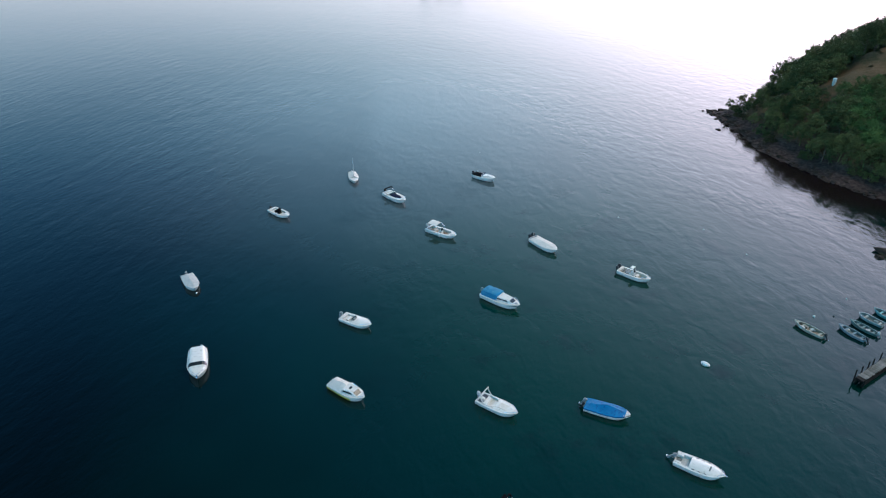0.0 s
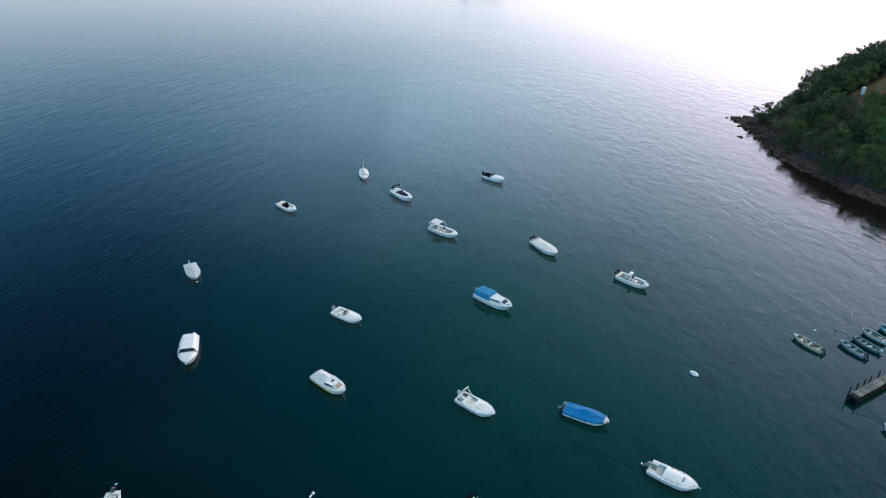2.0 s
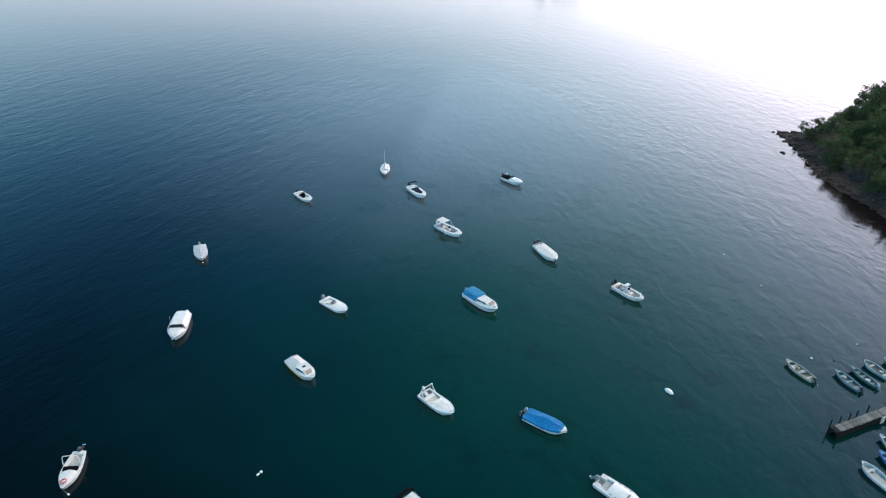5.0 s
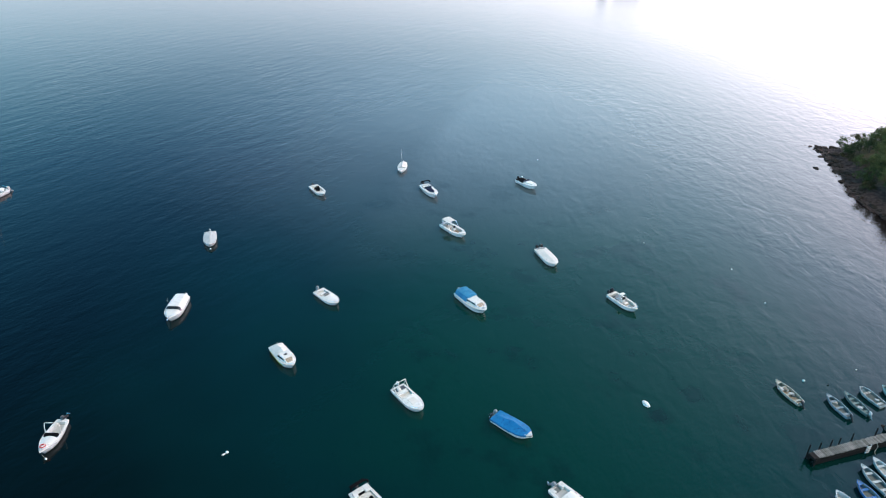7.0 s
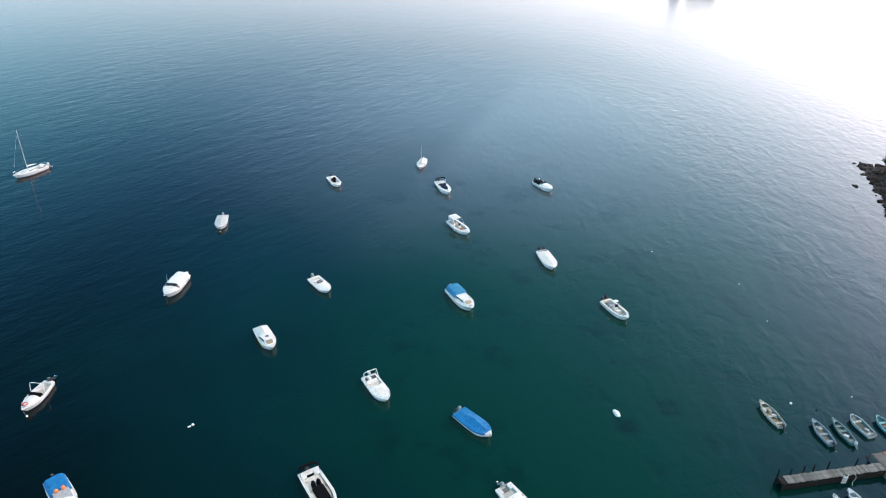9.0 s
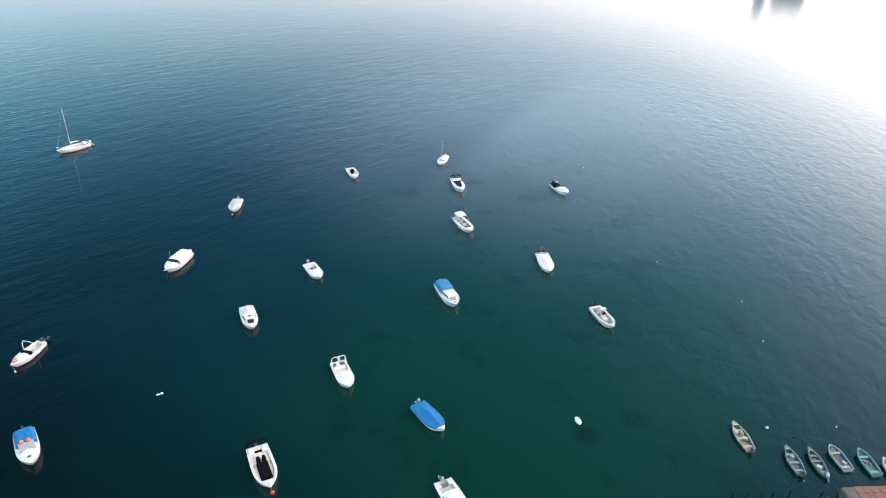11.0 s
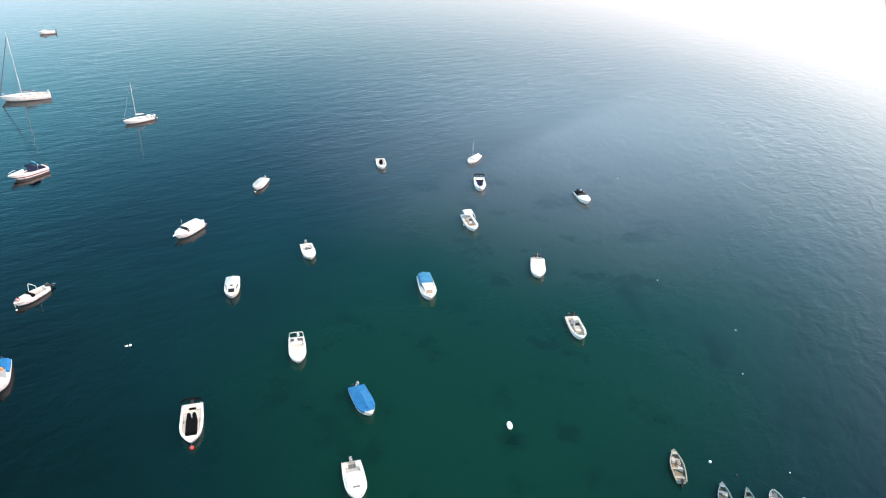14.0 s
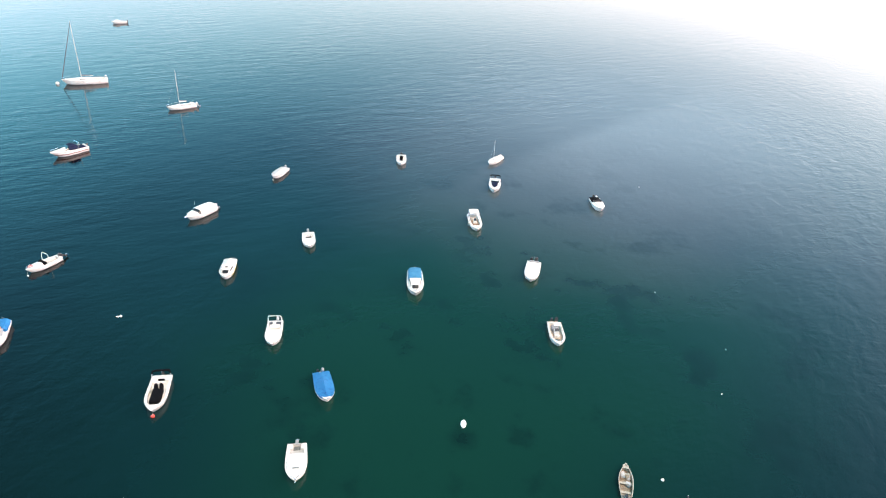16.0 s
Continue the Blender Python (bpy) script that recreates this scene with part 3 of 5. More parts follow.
def trunk_mesh(seed, w, h, base):
    r = random.Random(seed)
    lean = Vector((r.uniform(-0.4, 0.4), r.uniform(-0.4, 0.4), 0))
    bodies = [tube([(0, 0, -0.6), lean * 0.2 + Vector((0, 0, base * 0.5)), lean * 0.6 + Vector((0, 0, base + h * 0.2)), lean + Vector((0, 0, base + h * 0.6))], 0.05 * w + 0.06, 7, 0.03)]
    for k in range(6):
        a = 2 * math.pi * k / 6 + r.uniform(-0.4, 0.4)
        z = base * r.uniform(0.6, 1.1) + h * 0.1
        tip = Vector((math.cos(a) * w * 0.7, math.sin(a) * w * 0.7, z + h * r.uniform(0.2, 0.5)))
        bodies.append(tube([lean * 0.4 + Vector((0, 0, z)), (lean * 0.4 + Vector((0, 0, z))) * 0.5 + tip * 0.5 + Vector((0, 0, -0.15)), tip], 0.022 * w + 0.03, 5, 0.012))
    b = joined(*bodies)
    me = bpy.data.meshes.new("trunk")
    b.to_mesh(me)
    b.free()
    me.materials.append(BARK)
    return me


KINDS = []
for k, (w, h, base, clumps, leaves, size, leaf, words) in enumerate((
        (2.2, 4.2, 1.5, 46, 34, 0.17, LEAF, "dark green broadleaf tree on the headland slope"),
        (2.7, 5.0, 1.8, 58, 34, 0.18, LEAF, "tall dark green broadleaf tree on the headland"),
        (2.4, 3.6, 0.8, 50, 34, 0.17, LEAF_FRESH, "fresh green leafy tree on the headland slope"),
        (1.7, 3.0, 1.0, 30, 28, 0.15, LEAF, "small dark green tree above the shore"),
        (1.9, 3.8, 1.6, 24, 22, 0.16, LEAF_DRY, "thin olive-brown tree with sparse leaves on the ridge"),
        (1.5, 1.7, 0.1, 30, 30, 0.14, LEAF, "low dark green shrub on the slope"),
        (1.3, 1.4, 0.1, 24, 28, 0.13, LEAF_DRY, "low dry olive shrub on the slope"))):
    KINDS.append((crown_mesh(100 + k, w, h, base, clumps, leaves, size, leaf), trunk_mesh(200 + k, w, h, base), words, w))


tree_count, woods = [0], []


def plant(kind, x, y, size):
    crown_me, trunk_me, words, w = KINDS[kind]
    m = pose(x, y, float(land_height(x, y)) - 0.05, 0, 0, rng.uniform(0, 360)) @ Matrix.Diagonal((size, size, size * rng.uniform(0.88, 1.15), 1))
    if kind < 5 and (x > 97 or y > 0.6 * x + 160 or tree_count[0] >= 290):
        woods.append((3 if kind != 4 else 4, m))
        return
    tree_count[0] += kind < 5
    ob = thing("tree" if kind < 5 else "shrub", words, "tree" if kind < 5 else "shrub", "trees on the headland" if kind < 5 else "shrubs on the headland")
    ob.matrix_basis = m
    for me in (trunk_me, crown_me):
        o = new(me.name.split(".")[0], me)
        o.parent = ob


def clearing(x, y):
    """The dry open slope round the hut, and the path."""
    return ((x - 87) / 12) ** 2 + ((y - 0.2 * (x - 87) - 178) / 7.5) ** 2 < 1 or ((x - 77.5) / 4.6) ** 2 + ((y - 174.5) / 3.6) ** 2 < 1


placed = []
tries = 0
while len(placed) < 960 and tries < 26000:
    tries += 1
    x, y = rng.uniform(56, 128), rng.uniform(118, 255)
    d = float(coast_distance(np.array(x), np.array(y)))
    if d < (2.2 if x > 63 else 2.8) + 2.4 * min(max((168 - y) / 25, 0), 1) or clearing(x, y) or y < 134 - 0.3 * (x - 78) and x < 90:
        continue
    if x > 106 and rng.random() < 0.5:
        continue
    if any((x - a) ** 2 + (y - b) ** 2 < (1.1 if 74 < x < 92 and 148 < y < 172 else 1.25 if d < 18 else 1.9) ** 2 for a, b in placed):
        continue
    placed.append((x, y))
    if d < 3.2 + 2.2 * min(max((168 - y) / 25, 0), 1):
        plant(rng.choice((5, 5, 6, 3)), x, y, rng.uniform(0.7, 1.1))
    elif 76 < x < 92 and 150 < y < 172:
        plant(rng.choice((2, 2, 2, 2, 3)), x, y, rng.uniform(0.5, 0.65) + 0.03 * min(max(0, 169 - y), 10))
    elif 71 < x < 92 and 163 < y < 177:
        plant(rng.choice((5, 3, 5)), x, y, rng.uniform(0.6, 0.8))
    elif x < 64:
        plant(rng.choice((3, 3, 5, 5, 4)), x, y, rng.uniform(0.6, 0.8))
    elif x < 70:
        plant(rng.choice((0, 3, 3, 0)), x, y, rng.uniform(0.6, 0.85))
    elif y > 176 + 0.35 * (x - 60):
        plant(rng.choice((0, 1, 1, 4, 3, 0)), x, y, rng.uniform(0.9, 1.3) * (0.85 if x > 80 and y < 205 else 1.0))
    elif y < 158 and d < 16:
        plant(rng.choice((0, 1, 0, 3)), x, y, rng.uniform(0.62, 0.9))
    else:
        plant(rng.choice((0, 1, 3, 0, 3, 5)), x, y, rng.uniform(0.75, 1.1))
for k in range(60):
    x, y = rng.uniform(74, 106), rng.uniform(164, 195)
    if clearing(x, y) and math.hypot(x - 77, y - 175) > 2.5 and rng.random() < 0.5:
        plant(rng.choice((5, 6, 6)), x, y, rng.uniform(0.25, 0.5))
for x, y in ((73.5, 117.8), (75.2, 118.6), (72.6, 116.8)):
    plant(5, x, y, 0.9)

# the wood behind, where single trees can no longer be told apart
wood_v, wood_f, wood_n = [], [], 0
for kind, m in woods:
    for me in KINDS[kind][:2]:
        co = np.empty(len(me.vertices) * 3)
        me.vertices.foreach_get("co", co)
        co = co.reshape(-1, 3) * (1.45 if kind == 3 else 1.1)
        mm = np.array(m)
        wood_v.append(co @ mm[:3, :3].T + mm[:3, 3])
        wood_f += [tuple(v + wood_n for v in q.vertices) for q in me.polygons]
        wood_n += len(co)
wood_me = bpy.data.meshes.new("woodland")
wood_me.from_pydata(np.concatenate(wood_v).tolist(), [], wood_f)
wood_me.materials.append(LEAF)
tagged(new("woodland", wood_me), "dense dark green wood on the back of the headland", "woodland", kind="stuff")

# ---- the white cabinet on the slope ----
hut_z = float(land_height(76.6, 175.6))
hut = thing("utility_cabinet", "small white utility cabinet on the bare slope", "cabinet", at=(76.6, 175.6, hut_z + 0.55), heading=25)
part("body", block((-0.3, 0.3, -0.26, 0.26), (-0.3, 0.3, -0.26, 0.26), 0.03, -1.3, 0.75), RENDER_WHITE, hut)
part("roof", block((-0.36, 0.36, -0.32, 0.32), (-0.34, 0.34, -0.3, 0.3), 0.03, 0.752, 0.82), RENDER_GREY, hut)
part("door", plate([(-0.2, -0.264, 0.0), (0.2, -0.264, 0.0), (0.2, -0.264, 0.65), (-0.2, -0.264, 0.65)], 0.03), RENDER_GREY, hut)


# ---- boats ----
class Form:
    """The lines of a hull: length, beam, freeboard, stern width, bow fullness, sheer."""

    def __init__(self, L, B, F, stern=0.85, full=2.2, rise=0.35, rake=0.12):
        self.L, self.B, self.F, self.stern, self.full, self.rise, self.rake = L, B, F, stern, full, rise, rake

    def hb(self, s):
        k = self.stern + (1 - self.stern) * math.sin(math.pi * s) if s < 0.5 else 1 - ((s - 0.5) / 0.5) ** self.full
        return max(self.B / 2 * k, 0.02)

    def zs(self, s):
        return self.F * (1 + self.rise * s * s)

    def x(self, s):
        return -self.L / 2 + self.L * s


def hull_bm(f, n=22):
    rows = []
    for j in range(n + 1):
        s = (j / n) ** 0.85
        hb, zs = f.hb(s), f.zs(s)
        side = []
        for w, z in ((1.0, zs), (0.985, zs * 0.62), (0.93, zs * 0.28), (0.80, 0.0 + 0.10 * s ** 3), (0.42, -0.16 + 0.16 * s ** 4), (0.0, -0.26 + 0.24 * s ** 4)):
            side.append((f.x(s) - f.rake * f.L * (1 - max(z, -0.2) / zs) * s ** 5, hb * w, z))
        rows.append(side + [(a, -b, c) for a, b, c in side[-2::-1]])
    bm = grid_mesh(rows)
    bm.verts.ensure_lookup_table()
    bm.faces.new([bm.verts[k] for k in range(11)])
    return bm


def deck_bm(f, c0, c1, side_w, sole, camber=0.05, n=20):
    """The deck with its cockpit let in between c0 and c1 of the length."""
    if c1 <= c0:
        stations = [(j / n, False) for j in range(n + 1)]
    else:
        stations = sorted({j / n for j in range(n + 1) if not abs(j / n - c0) < 0.015 and not abs(j / n - c1) < 0.015})
        stations = [(s, False) for s in stations if s < c0] + [(c0, False), (c0, True)] + [(s, True) for s in stations if c0 < s < c1] + [(c1, True), (c1, False)] + [(s, False) for s in stations if s > c1]
    rows = []
    for s, inside in stations:
        hb, zd = f.hb(s), f.zs(s) + 0.012
        w = max(hb - side_w, hb * 0.25)
        low = sole if inside else zd + camber * hb
        side = [(f.x(s), hb + 0.025, zd - 0.05), (f.x(s), hb + 0.03, zd), (f.x(s), hb - 0.02, zd + 0.015), (f.x(s), w, zd + 0.012), (f.x(s), w * (0.96 if inside else 0.9), low if inside else zd + 0.012 + camber * hb * 0.3), (f.x(s), 0.0, low)]
        rows.append(side + [(a, -b, c) for a, b, c in side[-2::-1]])
    bm = grid_mesh(rows)
    return bm


def floor_bm(f, c0, c1, side_w, z, n=12):
    rows = []
    for j in range(n + 1):
        s = c0 + 0.012 + (c1 - c0 - 0.024) * j / n
        w = max(f.hb(s) - side_w, f.hb(s) * 0.25) * 0.93
        rows.append([(f.x(s), w, z - 0.03), (f.x(s), w, z), (f.x(s), -w, z), (f.x(s), -w, z - 0.03)])
    return grid_mesh(rows, cap=True)


def band_bm(f, low, high, s0=0.0, s1=1.0, n=22):
    """A painted stripe along both topsides, a thin proud band."""
    bms = []
    for sign in (1, -1):
        rows = []
        for j in range(n + 1):
            s = s0 + (s1 - s0) * j / n
            hb, zs = f.hb(s), f.zs(s)
            row = []
            for k in (low, high):
                w = 0.93 + 0.07 * k if k > 0.28 else 0.80 + 0.46 * k
                row.append((f.x(s) - f.rake * f.L * (1 - k) * s ** 5 + 0.006 * s ** 8, sign * (hb * w + 0.008), zs * k))
            rows.append(row)
        bms.append(grid_mesh(rows))
    return joined(*bms)


def rim_bm(f, r=0.035, z=0.0, n=24):
    pts = [(f.x(j / n), f.hb(j / n) + 0.02, f.zs(j / n) + z) for j in range(n + 1)]
    return joined(tube(pts, r, 6), tube([(a, -b, c) for a, b, c in pts], r, 6))


def outboard(e, f, mat=None, tilt=0.0, y=0.0, k=1.0):
    mat = mat or MOTOR_BLACK
    m = pose(f.x(0) - 0.12, y, f.zs(0) + 0.02, 0, tilt, 0) @ Matrix.Scale(k, 4)
    cowl = part("outboard_motor", moved(block((-0.36, 0.10, -0.19, 0.19), (-0.30, 0.04, -0.13, 0.13), 0.07, 0.0, 0.46, 3), m), mat, e, "outboard motor cowling")
    part("leg", moved(joined(block((-0.22, -0.02, -0.07, 0.07), (-0.25, 0.0, -0.09, 0.09), 0.02, -0.75, 0.01), block((-0.32, 0.02, -0.05, 0.05), (-0.30, 0.0, -0.05, 0.05), 0.03, -0.95, -0.74)), m), RUBBER if mat is MOTOR_BLACK else MOTOR_GREY, cowl)
    part("bracket", moved(block((0.0, 0.16, -0.15, 0.15), (0.0, 0.16, -0.13, 0.13), 0.02, -0.30, 0.04), m), MOTOR_GREY, cowl)
    if tilt:
        hub = Matrix.Translation((-0.34, 0, -0.86))
        blades = [moved(block((-0.015, 0.015, -0.05, 0.05), (-0.02, 0.02, -0.07, 0.07), 0.008, 0.02, 0.19, 1), m @ hub @ pose(0, 0, 0, a, 0, 0) @ pose(0, 0, 0, 0, 0, 25)) for a in (0, 120, 240)]
        part("propeller", joined(moved(ball(0.07, 0.045, 0.045, u=8, v=6), m @ hub), *blades), STEEL, cowl)


def tarp(e, f, s0, s1, mat, ridge, label, over=0.03, drop=0.16, sag=0.5, n=26, name="cover"):
    """A fitted cover stretched from a ridge line to the gunwales, hanging a little below them, with slack and creases."""
    rows = []
    ks = sorted(ridge)
    for j in range(n + 1):
        s = s0 + (s1 - s0) * j / n
        top = float(np.interp(s, [a for a, _ in ks], [b for _, b in ks]))
        hb, zs = f.hb(s) + over, f.zs(s) + 0.03
        side = [(hb, zs - drop * (0.8 + 0.4 * noise.noise((s * 9, 3.1, 0)))), (hb + 0.012, zs - 0.02), (hb * 0.97, zs + 0.02)]
        for t in (0.78, 0.55, 0.3, 0.12):
            side.append((hb * t, zs + 0.02 + (top - 0.02) * (1 - t - sag * t * (1 - t) * 0.9)))
        side.append((0.0, zs + top))
        full_row = [(f.x(s), y, z) for y, z in side] + [(f.x(s), -y, z) for y, z in side[-2::-1]]
        rows.append([(x, y, z + 0.022 * noise.noise((x * 2.3, y * 2.9, 1.7)) * (1 if abs(y) < hb * 0.9 else 0.3)) for x, y, z in full_row])
    bm = grid_mesh(rows)
    bm.verts.ensure_lookup_table()
    w = len(rows[0])
    bm.faces.new([bm.verts[k] for k in range(w)])
    bm.faces.new([bm.verts[n * w + k] for k in range(w)])
    return part(name, bm, mat, e, label)


def console(e, f, s, mat=None, w=0.62, h=0.85, sole=0.15, cover=None, screen=True):
    x = f.x(s)
    body = part("console", block((x - 0.28, x + 0.32, -w / 2, w / 2), (x - 0.22, x + 0.16, -w / 2 + 0.04, w / 2 - 0.04), 0.05, sole, sole + h), cover or mat or DECK, e, "console under a black cover" if cover else "")
    if screen and not cover:
        part("windscreen", plate([(x + 0.20, -w / 2 + 0.05, sole + h - 0.08), (x + 0.20, w / 2 - 0.05, sole + h - 0.08), (x + 0.05, w / 2 - 0.09, sole + h + 0.28), (x + 0.05, -w / 2 + 0.09, sole + h + 0.28)], 0.015), GLASS, body)
        part("wheel", tube([(x - 0.27, 0.16 * math.cos(a), sole + h - 0.15 + 0.16 * math.sin(a)) for a in (2 * math.pi * k / 12 for k in range(13))], 0.014, 5), RUBBER, body)


def bench(e, x, w, mat=None, d=0.42, z0=0.15, h=0.36, name="seat", back=0.0, y=0.0):
    b = block((x - d / 2, x + d / 2, y - w / 2, y + w / 2), (x - d / 2, x + d / 2, y - w / 2, y + w / 2), 0.04, z0, z0 + h)
    seat = part(name, b, mat or DECK, e)
    if back:
        part("backrest", block((x - d / 2 - 0.06, x - d / 2 + 0.05, y - w / 2, y + w / 2), (x - d / 2 - 0.12, x - d / 2 - 0.03, y - w / 2, y + w / 2), 0.03, z0 + h * 0.6, z0 + h + back), mat or DECK, seat)


def bow_rail(e, f, s0=0.62, h=0.32, r=0.017):
    n = 14
    pts = [(f.x(s0 + (1 - s0) * k / n) - (0.05 if k == n else 0), (f.hb(s0 + (1 - s0) * k / n) - 0.05) * (1 if k < n else 0.3), f.zs(s0 + (1 - s0) * k / n) + h * min(1, k / 2.0)) for k in range(n + 1)]
    loop = pts + [(a, -b, c) for a, b, c in pts[::-1]]
    rail = part("bow_rail", tube(loop, r, 6), STEEL, e, "polished steel bow rail")
    for k in (3, 7, 11):
        for sg in (1, -1):
            a, b, c = pts[k]
            part("stanchion", tube([(a, sg * b, c - h), (a, sg * b, c)], r * 0.8, 5), STEEL, rail)


def hoop(e, f, s, h, mat=None, r=0.028, lean=0.0, w=0.92, name="arch", label="", foot=0.0):
    hb, z = f.hb(s) * w, f.zs(s)
    x = f.x(s)
    pts = arc([(x + foot, hb, z), (x - lean * 0.5, hb * 0.98, z + h * 0.6), (x - lean * 0.95, hb * 0.86, z + h * 0.95), (x - lean, hb * 0.5, z + h), (x - lean, -hb * 0.5, z + h), (x - lean * 0.95, -hb * 0.86, z + h * 0.95), (x - lean * 0.5, -hb * 0.98, z + h * 0.6), (x + foot, -hb, z)], 4)
    return part(name, tube(pts, r, 7), mat or TUBE_WHITE, e, label)


def folded_top(e, f, s, h, mat, lean=0.35):
    """A sun top folded back on its hoop, in a fat sleeve."""
    frame_ob = hoop(e, f, s, h, STEEL, 0.016, lean, name="top_frame")
    hb, z, x = f.hb(s) * 0.9, f.zs(s) + h, f.x(s) - lean
    part("folded_top", tube(arc([(x + 0.16, hb, z - 0.3), (x + 0.04, hb * 0.9, z - 0.03), (x, hb * 0.4, z + 0.02), (x, -hb * 0.4, z + 0.02), (x + 0.04, -hb * 0.9, z - 0.03), (x + 0.16, -hb, z - 0.3)], 4), 0.10, 8), mat, e, "folded sun top in a sleeve")
    part("strut", joined(tube([(f.x(s) + 0.55, f.hb(s) * 0.92, f.zs(s)), (x + 0.05, hb, z - 0.25)], 0.013, 5), tube([(f.x(s) + 0.55, -f.hb(s) * 0.92, f.zs(s)), (x + 0.05, -hb, z - 0.25)], 0.013, 5)), STEEL, frame_ob)


def sun_top(e, f, s0, s1, h, mat, legs=None, w=0.88, label="", crown=0.08):
    x0, x1, z = f.x(s0), f.x(s1), f.F + h
    hb = f.B / 2 * w
    rows = []
    for j in range(9):
        x = x0 + (x1 - x0) * j / 8
        rows.append([(x, y * hb, z + crown * (1 - y * y) - 0.02 * math.sin(math.pi * (j % 4) / 4) - (0.05 if abs(y) == 1 else 0)) for y in (-1, -0.97, -0.7, -0.35, 0, 0.35, 0.7, 0.97, 1)])
    under = [[(x, y, q - 0.025) for x, y, q in row] for row in rows]
    top = part("canopy", joined(grid_mesh(rows), grid_mesh(under)), mat, e, label)
    sm = (s0 + s1) / 2
    for fx, tx in legs or ((sm - 0.02, s0), (sm + 0.05, s1)):
        for sg in (1, -1):
            part("canopy_leg", tube([(f.x(fx), sg * (f.hb(fx) - 0.06), f.zs(fx)), (f.x(tx), sg * hb * 0.98, z - 0.03)], 0.016, 6), STEEL, top)


def cabin(e, f, s0, s1, h, w=0.72, front=0.9, back=0.1, mat=None, side_panes=1, screen=True, top_w=0.82, wide_screen=False, name="cabin"):
    """A coachroof with raked front, dark side panes and a windscreen; widths follow the hull."""
    x0, x1 = f.x(s0), f.x(s1)
    w0, w1 = f.hb(s0) * w, max(f.hb(s1) * w, 0.22)
    z0, z1 = f.zs((s0 + s1) / 2) - 0.02, f.zs((s0 + s1) / 2) + h
    t0, t1 = x0 + back, x1 - front
    k = (t1 - x0) / (x1 - x0)
    wt0, wt1 = w0 * top_w, (w0 + (w1 - w0) * k) * top_w
    bm = bmesh.new()
    lo = [bm.verts.new(p) for p in ((x0, -w0, z0), (x1, -w1, z0 + 0.02), (x1, w1, z0 + 0.02), (x0, w0, z0))]
    hi = [bm.verts.new(p) for p in ((t0, -wt0, z1 - 0.02), (t1, -wt1, z1), (t1, wt1, z1), (t0, wt0, z1 - 0.02))]
    bm.faces.new(lo[::-1])
    bm.faces.new(hi)
    for q in range(4):
        bm.faces.new((lo[q], lo[(q + 1) % 4], hi[(q + 1) % 4], hi[q]))
    P = [v.co.copy() for v in lo + hi]
    bmesh.ops.bevel(bm, geom=bm.edges[:], offset=0.05, segments=3, affect="EDGES", clamp_overlap=True)
    body = part(name, bm, mat or WHITE, e)

    def pane(a, b, c, d, u0, u1, v0, v1, label="dark tinted pane"):
        def at(u, v):
            lower, upper = a.lerp(b, u), d.lerp(c, u)
            return lower.lerp(upper, v)
        nrm = (b - a).cross(d - a).normalized() * 0.004
        part("window", plate([at(u0, v0) + nrm, at(u1, v0) + nrm, at(u1, v1) + nrm, at(u0, v1) + nrm], 0.014), GLASS, body, label)
    if screen:
        pane(P[1], P[2], P[6], P[5], *((0.02, 0.98, 0.52, 0.96) if wide_screen else (0.1, 0.9, 0.34, 0.93)), "raked dark windscreen")
    if side_panes:
        for q in range(side_panes):
            u0, u1 = 0.12 + 0.74 * q / side_panes, 0.12 + 0.74 * (q + 1) / side_panes - 0.05
            pane(P[0], P[1], P[5], P[4], u0, u1, 0.42, 0.86)
            pane(P[2], P[3], P[7], P[6], 1 - u1, 1 - u0, 0.42, 0.86)
    return body, P


def hatch(e, f, s, w=0.5, d=0.4, z=None, mat=None, label="grey deck hatch"):
    x, z = f.x(s), (f.zs(s) + 0.05) if z is None else z
    part("hatch", block((x - d / 2, x + d / 2, -w / 2, w / 2), (x - d / 2 + 0.02, x + d / 2 - 0.02, -w / 2 + 0.02, w / 2 - 0.02), 0.012, z - 0.03, z + 0.035), mat or CUSHION, e, label)


def mooring(x, y, r, mat, label, line_to=None):
    b = thing("mooring_buoy", label, "buoy", "mooring buoys", (x, y, 0.0))
    part("float", ball(r, r, r * 0.92, (0, 0, r * 0.45)), mat, b)
    part("ring", tube([(0.05 * math.cos(a), 0, r * 1.42 + 0.05 * math.sin(a)) for a in (2 * math.pi * k / 8 for k in range(9))], 0.012, 5), STEEL, b)
    if line_to:
        q = Vector(line_to) - Vector((x, y, 0))
        part("mooring_line", tube(arc([(0, 0, r * 1.4), q * 0.5 + Vector((0, 0, -0.05)), q], 4), 0.014, 5), ROPE, b)


def boat(name, label, x, y, heading, f, hull_mat=None, deck_mat=None, cockpit=(0.06, 0.62), side_w=0.16, sole=0.15, floor=None, stripe=None, rim=None, category="boat", group="boats moored in the bay", k=0.94):
    e = thing(name, label, category, group, (x, y, 0), heading)
    e.matrix_basis = e.matrix_basis @ Matrix.Scale(k, 4)
    part("hull", hull_bm(f), hull_mat or WHITE, e)
    part("deck", deck_bm(f, cockpit[0], cockpit[1], side_w, sole), deck_mat or DECK, e)
    if cockpit[1] > cockpit[0]:
        part("cockpit_floor", floor_bm(f, cockpit[0], cockpit[1], side_w, sole + 0.02), floor or LINER, e)
    if stripe:
        part("stripe", band_bm(f, stripe[1], stripe[2]), stripe[0], e)
    if rim:
        part("rubbing_strake", rim_bm(f), rim, e)
    return e


